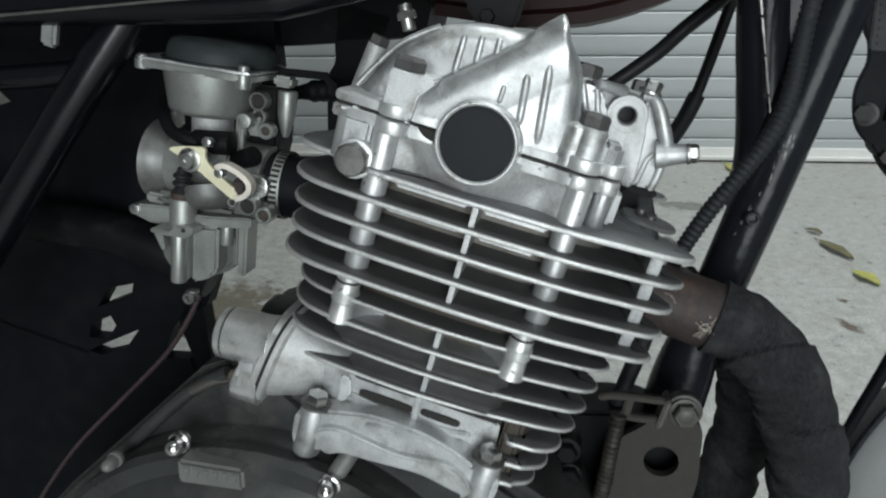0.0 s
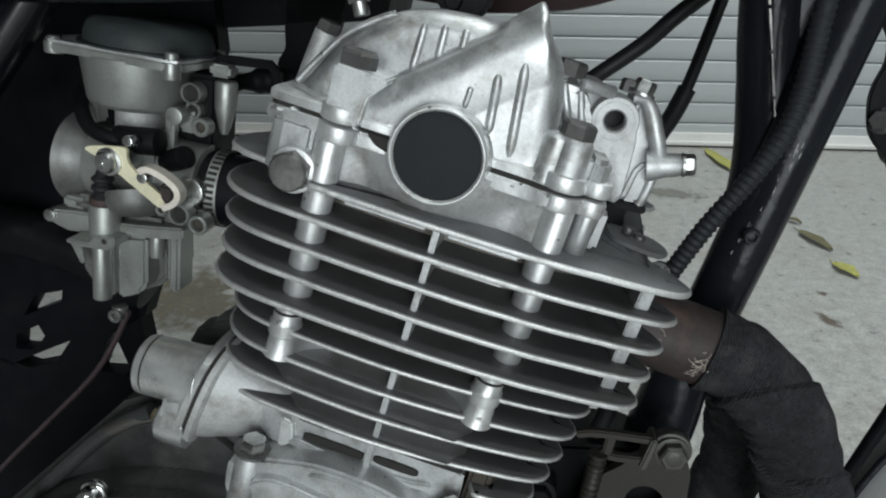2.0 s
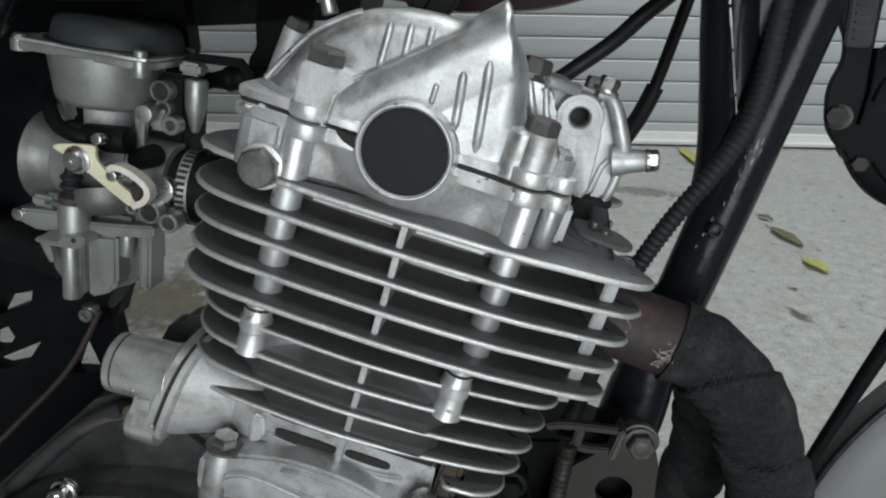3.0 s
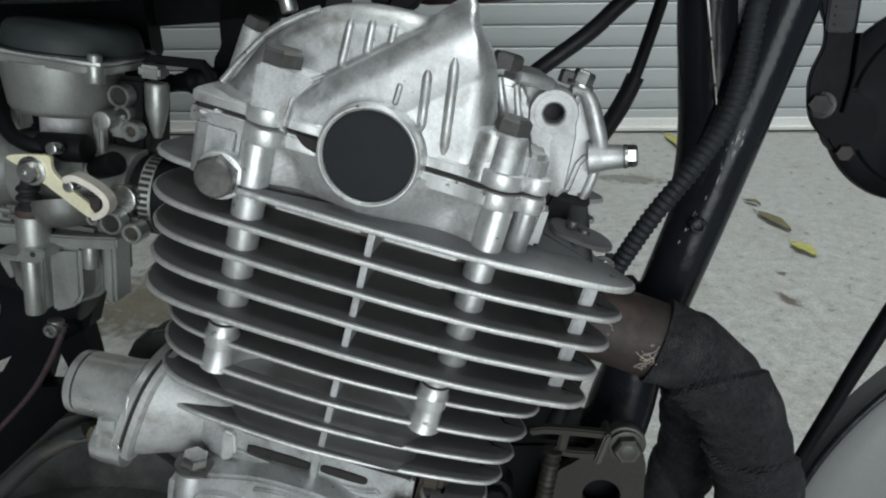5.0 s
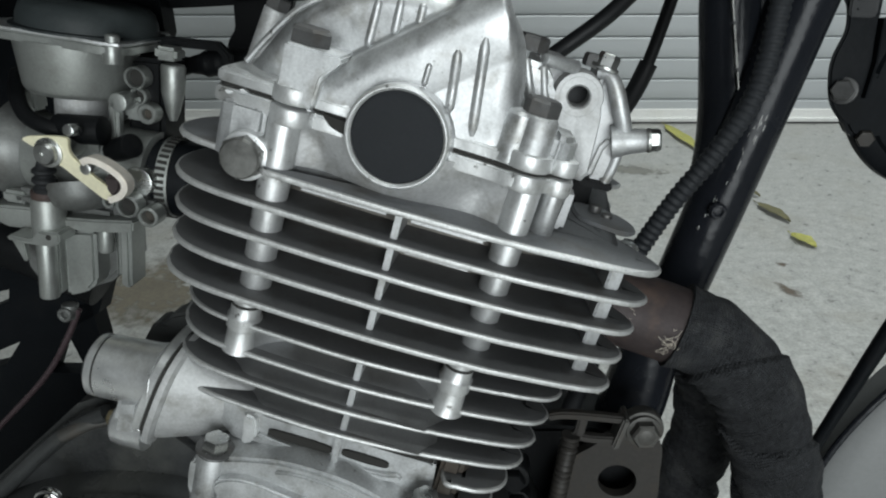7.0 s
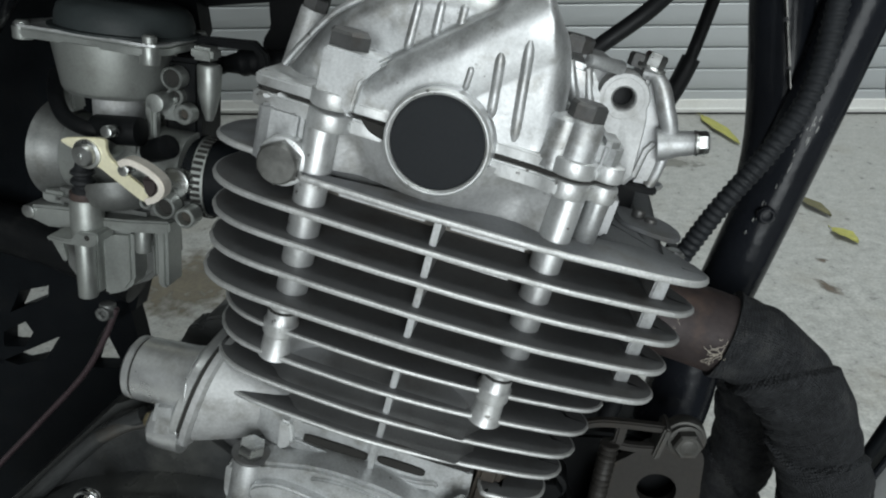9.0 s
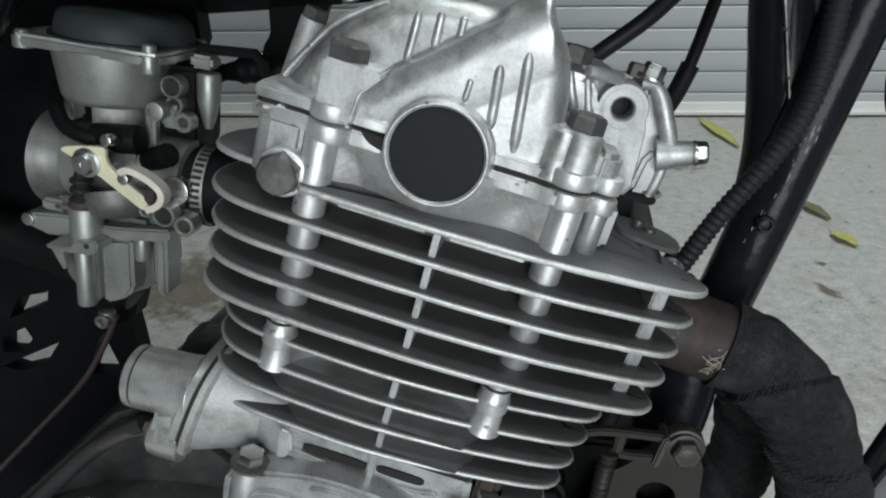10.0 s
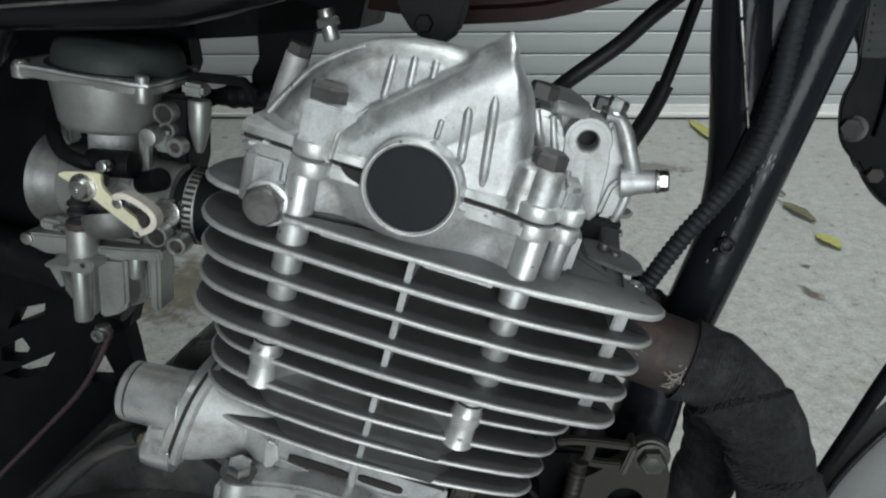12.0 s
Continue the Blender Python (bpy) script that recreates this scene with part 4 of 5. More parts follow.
prism(bm, [(4.2, -109), (6.8, -109), (7.0, -124.5), (5.0, -125)], "y", -1.6, 6, 0.5)
part("web", bm, CAST, base)
bm = BM()
prism(bm, [(-30, -113.5), (-25.5, -114), (-23.6, -122.5), (-25, -125), (-29, -127.5)], "y", -0.8, 6, 1.0)
part("step", bm, PALECAST, base, "bright cast step beside the slot")
bm = BM()
prism(bm, catmull([(-24, -121.4), (-10, -122.6), (8, -123.4), (24, -122.6), (30, -121), (30, -124.5), (10, -127), (-12, -126), (-25, -125)], 3, True), "y", 0.2, 6, 0.8)
part("lip", bm, CAST, base)
bm = BM()
prism(bm, catmull([(-44, -136), (-41, -131.5), (-34, -129), (-24.7, -125.8), (-12.6, -122.8), (0, -121.9), (12.7, -122.5), (23.4, -124.7), (31.5, -127.2), (40, -131), (47, -131), (49, -138), (46, -149), (38, -149), (30, -141.5), (17, -139.5), (4.4, -140.3), (-8, -141.8), (-18.6, -142.3), (-27, -145.5), (-32, -150), (-42, -150)], 3, True), "y", -9, 24, 2.0)
flange = part("base_flange", bm, CAST, engine, "curved cast flange at the foot of the cylinder")
bm = BM()
prism(bm, catmull([(-33, -138), (-27, -133), (-19, -131.8), (-8, -133), (4, -134), (17, -132), (27, -130.6), (36, -136), (38, -142), (30, -141.8), (17, -139.8), (4.4, -140.6), (-8, -142), (-18.6, -142.8), (-27, -146)], 3, True), "y", -12.6, 0, 2.4, 3)
part("arch", bm, CAST, flange)
bm = BM()
prism(bm, catmull([(-13, -126.6), (-4, -124.7), (6, -124.8), (14, -126.3), (19, -129.2), (12, -130.2), (2, -129.6), (-8, -129.8)], 3, True), "y", -10.4, 0, 1.0)
part("pad", bm, CAST, flange)
for u, w in ((-36.6, -129), (41.5, -126)):
    bm = BM()
    rod(bm, (u, -5, w - 24), (u, -5, w + 0.6), 6.3)
    part("stud_boss", bm, CAST, flange)
    bm = BM()
    rod(bm, (u, -5, w + 0.2), (u, -5, w + 1.4), 7.0)
    part("washer", bm, BOLT, flange, "dark washer")
    bm = BM()
    hex_bolt(bm, (u, -5.5, w + 1.2), (0, 0, 1), 8.4, 5.0)
    part("bolt", bm, STEEL, flange, "plated hexagon nut")

# cam-chain tensioner at the back of the barrel


def leaning(b):
    """Leans a casting over, so that its joint follows the tilt of the tensioner."""
    for v in b.verts:
        v.co.x += 0.18 * (v.co.z + 118) * smooth_step(-40, -58, v.co.x)
    return b


bm = BM()
loft(bm, [(-61.6, -3.6, 46, -143, -98), (-56, -2.4, 45, -141.6, -98.6), (-46, 0.8, 41, -137, -101), (-36, 3.0, 36, -131, -104), (-24, 4.6, 32, -125, -109), (-12, 6.5, 30, -121, -112)])
part("tensioner_neck", leaning(bm), CASTSOFT, barrel)
bm = BM()
loft(bm, [(-63.4, -4.6, 47, -144.2, -97.8), (-63.7, -5.4, 47.5, -145, -97.2), (-66.4, -5.4, 47, -145, -97.4), (-67.4, -4.4, 46, -144, -98.4), (-69, 2, 40, -138, -104)])
tens = part("tensioner", leaning(bm), POLISHED, engine, "cast cam-chain tensioner body with a dark parting line")
bm = BM()
loft(bm, [(-62.2, -5.0, 46.6, -144.6, -97.6), (-63.6, -5.0, 46.6, -144.6, -97.6)])
part("gasket", leaning(bm), GASKETGAP, tens, "dark parting line")
bm = BM()
loft(bm, [(-62.3, -4.6, 47, -144.2, -97.8), (-62.0, -5.4, 47.5, -145, -97.2), (-59.8, -5.4, 47.5, -145, -97.2), (-58.6, -4, 46, -143.4, -98.4)])
part("flange", leaning(bm), CASTSOFT, tens)
axis = Vector((-1, 0, -0.11)).normalized()
foot = Vector((-64, 7.5, -114.0))
bm = BM()
lathe(bm, foot, axis, [(0, 12.9), (4, 12.2), (21.4, 11.9), (21.8, 11.4)], 44)
part("barrel", bm, POLISHED, tens, "bright round tensioner body")
bm = BM()
lathe(bm, foot + axis * 21.6, axis, [(0, 11.3), (1.0, 11.3)], 44)
part("seam", bm, GASKETGAP, tens, "dark parting line")
bm = BM()
lathe(bm, foot + axis * 22.5, axis, [(0, 11.4), (0.3, 11.9), (2.4, 11.7), (3.6, 10.2), (3.9, 5)], 44)
part("end_cap", bm, POLISHED, tens, "bright end cap")
bm = BM()
prism(bm, [(-76.6, -136), (-75.4, -120), (-66, -117), (-66, -138)], "y", -4.8, 20, 2.2, 3)
part("web", bm, CAST, tens)
bm = BM()
lathe(bm, (-65, 3.4, -135.0), (-1, 0, -0.08), [(0, 8.8), (9, 8.5), (12.0, 8.0), (13.6, 6.0)], 32)
part("lower_lobe", bm, POLISHED, tens)
bm = BM()
hex_bolt(bm, (-77.6, 2.5, -134.5), (-1, 0, 0), 5.4, 3.4)
part("bolt", bm, DULLBRASS, tens, "small yellowed bolt")
bm = BM()
prism(bm, catmull([(-83, -124), (-82.5, -112), (-80, -107.5), (-76, -107), (-75, -103), (-66, -99), (-60, -103), (-58, -124)], 3, True), "y", 30, 42, 1.6)
part("oil_fitting", bm, CASEPAINT, tens, "dark grimy fitting behind the tensioner")

# front stud and small fin beside the exhaust port
bm = BM()
prism(bm, catmull([(66, 42), (76, 37), (84, 37), (88, 42), (88, 50), (82, 58), (66, 60)], 4, True), "z", -20.8, -19.0, 0.6)
part("cooling_fin", bm, FIN, head_ob, "short grey fin beside the exhaust port")
bm = BM()
rod(bm, (85, 33, -32), (85, 33, -21), 2.8)
hex_bolt(bm, (85, 33, -25), (0, 0, 1), 7, 3.5)
part("port_stud", bm, STEEL, head_ob, "plated stud and nut")
# Black filler block stands for the dark gap beside the port.
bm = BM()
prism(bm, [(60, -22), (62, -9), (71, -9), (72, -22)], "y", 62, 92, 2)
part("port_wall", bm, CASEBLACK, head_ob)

# crankcase and clutch cover, painted black
bm = BM()
prism(bm, [(-60, -128), (-84, -130), (-98, -140), (-160, -236), (-210, -330), (90, -330), (120, -190), (84, -150), (46, -138), (-30, -142)], "y", 4, 120, 6, 3)
case = part("crankcase", bm, CASEPAINT, engine, "black-painted crankcase")
bm = BM()
sweep(bm, catmull([(-82, 3, -134), (-100, 2, -152), (-128, 0, -196), (-160, -2, -246)], 6), 3.4, 14)
part("case_rib", bm, CASEPAINT, case)
bm = BM()
sweep(bm, catmull([(-79, 4, -135.6), (-88, 1.6, -140), (-97, 0, -148)], 6), 2.8, 12)
part("oil_pipe", bm, GREYPLATE, case, "thin worn grey oil pipe")
bm = BM()
lathe(bm, (-32, 10, -280), (0, -1, 0), [(0, 128), (10, 127), (18, 124), (26, 117), (31, 107), (33.5, 92), (34.5, 60), (35, 0)], 72)
clutch = part("clutch_cover", bm, CASEPAINT, engine, "black-painted round clutch cover")
bm = BM()
ring(bm, (-32, -8, -280), (0, -1, 0), 126, 112, 9, 72, 3)
part("cover_rim", bm, CASEPAINT, clutch)
for u, w in ((-91, -164), (-20, -158), (-121, -186)):
    bm = BM()
    k = 0.8 if w > -180 else 0.6
    rod(bm, (u, -14, w), (u, -17, w), 6.6 * k)
    lathe(bm, (u, -17, w), (0, -1, 0), [(0, 5.4 * k), (3.5, 5.2 * k), (5.5, 4.2 * k), (6.6, 2.6 * k), (7, 0.5)], 24)
    part("dome_bolt", bm, CHROME if w > -180 else TAG, clutch, "chromed domed bolt")
bm = BM()
rod(bm, (-20.5, -12, -159), (-15.5, -4, -143), 4.2)
part("bolt_pillar", bm, TAG, clutch, "worn grey pillar behind the bolt")
bm = BM()
prism(bm, [(-87.5, -167), (-57, -160), (-54.5, -170.5), (-85, -178.5)], "y", -24, -8, 1.6)
part("raised_pad", bm, TAG, clutch, "worn grey raised pad")
for i in range(6):
    bm = BM()
    u = -83.5 + i * 4.4
    w = -170.4 + i * 1.05
    prism(bm, [(u, w - 2.4), (u + 3.0, w - 1.7), (u + 3.0, w + 2.5), (u, w + 1.8)], "y", -24.5, -22, 0.2, 1)
    part("letter_bar", bm, TAG, clutch, "raised worn grey bar on the pad")

# ---- carburettor; its axes: x along the bore to the engine, y away, z up ----
carb = thing("carburettor", CARB, "grey cast constant-velocity carburettor with a black cap and gold throttle lever", "carburettor")
bm = BM()
lathe(bm, (-26, 32, -11), (1, 0, 0), [(0, 17.1), (14, 17.1), (18, 18.5), (34, 18.5), (38, 17), (54, 17)], 40)
box(bm, (-14, 16, -26), (14, 50, 8), 4)
body = part("body", bm, CARBMETAL, carb)
bm = BM()
x, y, d = basis((1, 0, 0))
lathe(bm, (-25, 32, -11), (-1, 0, 0), [(0, 17.2), (3, 18), (6, 19.2), (8.5, 20.6), (10.3, 22.0), (11, 22.3), (11.4, 22.0), (10.8, 20.8), (8.6, 19.6), (5, 17), (1, 15.5)], 48, cap=False)
part("bellmouth", bm, CARBDARK, carb, "flared open intake mouth")
bm = BM()
lathe(bm, (-26, 32, -11), (-1, 0, 0), [(0, 15.6), (1, 15.6)], 40)
part("throttle_plate", bm, CASEBLACK, carb)
# vacuum chamber
bm = BM()
lathe(bm, (-9.0, 35, 3), (0, 0, 1), [(12, 10), (14.4, 16), (14.8, 19.4), (15.6, 20.8), (17.2, 21.6), (36.6, 24.6)], 48)
part("vacuum_chamber", bm, CARBMETAL, carb)
bm = BM()
lathe(bm, (-6.6, 32, 2), (0, 0, 1), [(0, 10.6), (16.5, 10.6)], 40)
part("chamber_neck", bm, CASTSOFT, carb, "pale cast neck under the chamber")
bm = BM()
prism(bm, [(-31, 17), (-24, 19), (-23, 8.4), (-27, 7.4), (-30, 11)], "y", 25, 34, 1.2)
part("side_bracket", bm, CARBMETAL, carb)
bm = BM()
o = [(-41, 24), (-39, 15), (-34, 10.5), (-26, 11), (6, 11), (17, 10.5), (22, 12), (23, 20), (22, 56), (14, 66), (-30, 66), (-40, 56)]
prism(bm, o, "z", 38.8, 42.8, 0.9, 2)
chamber_rim = part("chamber_rim", bm, CARBMETAL, carb)
# Pale strip: the bright line on the rim's upper edge, put into colour.
bm = BM()
prism(bm, [(-9 + (x + 9) * 1.02, 38 + (y - 38) * 1.022) for x, y in o], "z", 42.8, 43.8, 0.4, 2)
part("joint_edge", bm, PALECAST, chamber_rim, "thin bright joint edge")
bm = BM()
lathe(bm, (-6, 39, 43.7), (0, 0, 1), [(0, 30), (0.8, 30), (1.1, 27.6), (5, 27.2), (8.6, 26.0), (10.6, 24.2), (11.6, 21.6), (12.2, 16), (12.4, 6), (12.2, 0.1)], 56)
part("cap", bm, PLASTIC, carb, "black domed vacuum cap")
for cx, cy, foot, head in ((18.5, 14.5, 35.5, 2.6), (-35.5, 15, 37.6, 0.6), (-34, 58, 37, 1), (17, 58, 37, 1)):
    bm = BM()
    rod(bm, (cx, cy, foot), (cx, cy, 42.8), 4.0)
    screw = part("screw_boss", bm, CARBMETAL, carb)
    bm = BM()
    lathe(bm, (cx, cy, 43.6), (0, 0, 1), [(0, 2.8), (head, 2.8), (head + 0.7, 2.2), (head + 0.8, 0.8)], 20)
    part("cap_screw", bm, CARBMETAL, screw, "small dull screw head")
bm = BM()
strip(bm, [(12, 46, 42), (30, 46, 43.5), (48, 46, 44.5), (52, 46, 41), (53, 46, 36)], 4.0, 4.5, (0, 1, 0))
part("cable_bracket", bm, CASEBLACK, carb, "dark bent cable bracket")
bm = BM()
to_carb = pose(-0.1376, 0.0456, -0.0559, 0, -7, 0).inverted()
run_of_union = [to_carb @ (Vector(p) * MM) / MM for p in ((-118, 108, -22.5), (-110, 108, -19.5), (-100, 108, -16), (-92, 108, -14), (-82, 110, -13))]
sweep(bm, catmull(run_of_union, 6), lambda s, run, a: 4.0 + 1.9 * smooth_step(0.2, 0.35, s) + 0.3 * math.sin(run * 1.1), 18)
part("union", bm, CASEBLACK, carb, "grimy black pipe union")
bm = BM()
lathe(bm, (31.4, 38, 11), (0, 0, 1), [(0, 1.6), (4, 3.0), (12, 4.8), (23, 5.2), (24, 4.6)], 28)
box(bm, (24.6, 34, 36.6), (34.4, 44, 42.2), 1.4)
part("side_column", bm, CARBMETAL, carb)
bm = BM()
box(bm, (10.8, 22, -14), (15.2, 28, 21.0), 1.4)
rod(bm, (15.2, 22, 18.5), (15.2, 34, 18.5), 4.0)
box(bm, (12, 30, 10), (22, 40, 20), 2.0)
part("slim_post", bm, CARBMETAL, carb)
# Filler coloured black for the shade behind the spigots.
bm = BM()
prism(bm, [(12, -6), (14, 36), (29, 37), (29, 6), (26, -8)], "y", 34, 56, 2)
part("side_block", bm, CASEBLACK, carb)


def spigot(px, py, pz, r, hollow, length, inside, label=""):
    b = BM()
    ring(b, (px, py + length, pz), (0, -1, 0), r, hollow, length, 28, 0.5)
    sp = part("spigot", b, CARBMETAL, carb, label)
    # A dark plug half-way down stands for the shaded hollow.
    b = BM()
    lathe(b, (px, py + length, pz), (0, -1, 0), [(0, hollow), (length * 0.5, hollow)], 20)
    part("bore", b, inside, sp)


spigot(25.0, 27, 14.4, 4.3, 2.2, 6, DIRTSHADE)
spigot(26.0, 8, -21, 4.9, 3.8, 7, GASKETGAP)
spigot(17.8, 8, -20.5, 2.6, 1.4, 7, GASKETGAP)
spigot(34.0, 10, -25, 4.4, 2.9, 8, DIRTSHADE, "small round jet with a dull core")
spigot(19.5, 30, 20.5, 4.0, 2.6, 6, GASKETGAP)
spigot(20.4, 26, 28.9, 4.7, 3.7, 7, GASKETGAP, "round open socket")
bm = BM()
box(bm, (14, 14.4, -31), (33, 34, -17), 3.0)
rod(bm, (33.5, 18, -25), (30, 34, -24), 3.6)
part("jet_block", bm, CARBDARK, carb, "dark stained block behind the spigots")
# throttle lever
lever = part("throttle_lever", prism(BM(), catmull([(-11, 3.6), (-9, 2.2), (-5.5, 0.5), (-5, -3.5), (-0.5, -5.6), (4, -4.6), (9, -7.5), (17, -12.5), (22.5, -15.6), (25, -14.6), (25.4, -11.5), (17, -6), (10, -0.5), (8, 3), (7.6, 6.8), (2, 6.8), (-8, 5.2)], 4, True), "y", -1.2, 0.9, 0.4), BRASS, carb, "gold zinc-plated throttle lever")
bm = BM()
strip(bm, catmull([(16, -3, -0.6), (18.5, -3.4, 1.0), (22, -3.6, 1.2), (28, -3.6, -1.0), (32.5, -3.2, -4.6), (33.2, -3, -8.4), (30.5, -2.4, -12), (26, -2, -14.4)], 6), 2.6, 6, (0, 1, 0))
part("cable_drum", bm, DRUM, lever, "curved gold cable drum")
bm = BM()
prism(bm, [(24, -4.5), (31, -4), (31, -9), (28.5, -13), (25.5, -11.5)], "y", -4.5, 3, 1.0)
part("cable_nipple", bm, RUST, lever, "rusty brown cable nipple")
bm = BM()
rod(bm, (16.4, -4, -3.4), (16.4, 2, -3.4), 2.4)
part("pin", bm, STEEL, lever)
bm = BM()
rod(bm, (0, 2, 0), (0, -2.2, 0), 6.0)
lathe(bm, (0, -2, 0), (0, -1, 0), [(0, 4.6), (2.2, 4.6), (3.2, 3.8), (3.3, 1.2), (2.4, 1.0)], 24)
part("pivot_screw", bm, STEEL, lever, "plated pivot screw")
bm = BM()
rod(bm, (0, 1, 0), (0, 22, 0), 5.0)
part("throttle_shaft", bm, CARBMETAL, carb)
bm = BM()
rod(bm, (7.4, 6, 9), (7.4, 0, 9.8), 2.4)
part("idle_screw", bm, STEEL, carb)
bm = BM()
rod(bm, (-6, 14, 6), (14, 14, 8), 6)
rod(bm, (14, 20, -2), (26, 14, 4), 5)
part("dark_linkage", bm, CASEBLACK, carb)
bm = BM()
sweep(bm, catmull([(-34, 30, 22), (-26, 18, 16), (-17, 11, 9.5), (-6, 10, 6.5), (2, 14, 5)], 6), 3.2, 16)
part("vent_arm", bm, CASEBLACK, carb, "black rubber vent arm")
# choke plunger
bm = BM()
lathe(bm, (-7.8, 6, -19.6), (0, 0, 1), [(0, 4.2), (1.6, 4.6), (2.6, 3.6), (3.4, 3.7), (4.6, 4.9), (5.8, 4.7), (6.8, 3.5), (7.6, 3.6), (8.6, 4.8), (9.6, 4.5), (10.6, 3.2), (13, 2.4)], 28)
part("rubber_boot", bm, RUBBER, carb, "ribbed black rubber boot")
bm = BM()
rod(bm, (-8.4, 8, -22.9), (-8.4, 8, -19.4), 6.3, seg=28)
part("collar", bm, RUST, carb, "rusty brown collar under the boot")
bm = BM()
lathe(bm, (-8.6, 8.5, -40), (0, 0, 1), [(0, 6.6), (1, 6.8), (16, 6.8), (17.5, 6.0)], 32)
rod(bm, (-10, 7.5, -69), (-10, 7.5, -39), 4.1)
box(bm, (-13.8, 8, -69), (-6, 26, -40), 1.6)
part("plunger_body", bm, CARBMETAL, carb)
# float bowl
bm = BM()
prism(bm, [(-6, -36), (-6, -31.6), (10, -30), (28, -27.4), (28, -32.8), (8, -36)], "y", 9, 56, 0.9)
prism(bm, [(-41, -37.6), (-41, -33), (-34, -31.8), (-14, -30), (-14, -40), (-30, -41)], "y", 11, 50, 1.0)
box(bm, (-34, 14, -31), (-23, 40, -25.5), 1.4)
part("bowl_rim", bm, CARBMETAL, carb)
bm = BM()
box(bm, (-30, 14, -32), (18, 50, -24), 3)
part("body_foot", bm, CARBDARK, carb)
bm = BM()
lathe(bm, (2, 16, -17), (0.25, -0.3, -1), [(0, 15), (5, 14.2), (9, 12), (11, 8), (11.6, 1)], 32)
part("body_swell", bm, CARBDARK, carb)
bm = BM()
prism(bm, [(-25, -38), (14, -34), (15, -58), (8, -66), (-4, -72), (-14, -72), (-21, -62)], "y", 24, 46, 2.0)
bowl = part("float_bowl", bm, CARBDARK, carb, "grey cast float bowl")
bm = BM()
prism(bm, [(-6, -39), (8.4, -37), (8.4, -61), (5, -66), (-1, -69), (-6.4, -71)], "y", 13, 30, 1.6)
part("bowl_face", bm, CARBMETAL, bowl)
bm = BM()
prism(bm, [(-25, -40), (-12, -40), (-12, -66), (-15, -66), (-21, -58)], "y", 10, 28, 1.2)
part("bowl_side", bm, CARBDARK, bowl)
for x0, x1, z0, y0 in ((18.9, 23.8, -62, 14), (14.6, 16.6, -59, 18)):
    bm = BM()
    box(bm, (x0, y0, z0), (x1, 28, -33), 1.4)
    part("bowl_column", bm, CARBMETAL, bowl)
bm = BM()
rod(bm, (13.0, 14, -45.6), (13.0, 14, -33), 3.3)
part("screw_boss", bm, CARBMETAL, bowl)
bm = BM()
rod(bm, (-7, 16, -83), (-7, 16, -76), 3.6)
ring(bm, (-7, 16, -80), (0, -1, 0), 3.4, 1.4, 5)
part("drain_spigot", bm, CARBDARK, bowl)
bm = BM()
prism(bm, [(-22.5, -41.6), (-22, -39.4), (-12, -40), (-8, -35.5), (1, -34.6), (1, -39), (-3, -41.6), (-14, -42)], "y", 0, 12, 0.7)
prism(bm, [(-21.5, -41), (-16, -41.5), (-14.5, -50), (-16, -51)], "y", 1, 4, 0.5)
clip = part("choke_clamp", bm, CARBMETAL, bowl)
# No opening: a dark stud stands for the shaded hole.
bm = BM()
rod(bm, (-3.6, 0.4, -37.2), (-3.6, -0.3, -37.2), 1.2)
part("clamp_hole", bm, GASKETGAP, clip)
bm = BM()
rod(bm, (-38, 12, -35), (-38, 10, -35), 3.0)
part("bowl_screw", bm, STEEL, bowl)
# rubber manifold and its clamp
bm = BM()
sweep(bm, catmull([(22, 34, -13), (30, 36.4, -14.4), (44, 40, -15.5), (62, 44, -18), (80, 46, -21)], 5), 17.0, 32)
manifold = thing("intake_manifold", CARB, "black rubber intake boot between carburettor and head", "intake boot")
part("boot", bm, DUSTBLACK, manifold)
bm = BM()
lathe(bm, (29.8, 37, -14.5), (1, 0.12, 0), [(0, 17.2), (0, 18.0), (5.2, 18.0), (5.2, 17.2)], 64, cap=False)
clamp = part("hose_clamp", bm, CARBMETAL, manifold, "slotted steel hose clamp")
# Dark bars on the band stand for the shade in its slots.
for i in range(40):
    a = 2 * math.pi * i / 40
    bm = BM()
    box(bm, (31.8, -0.75, -0.3), (36.0, 0.75, 0.3), 0)
    bmesh.ops.transform(bm, matrix=Matrix.Translation((0, 37.4 + 18.0 * math.cos(a), -14.5 + 18.0 * math.sin(a))) @ Matrix.Rotation(a - math.pi / 2, 4, "X"), verts=bm.verts)
    part("slot", bm, GASKETGAP, clamp)
bm = BM()
rod(bm, (27, 15, -12), (27, 24, -12), 6.5)
part("clamp_screw", bm, STEEL, manifold)

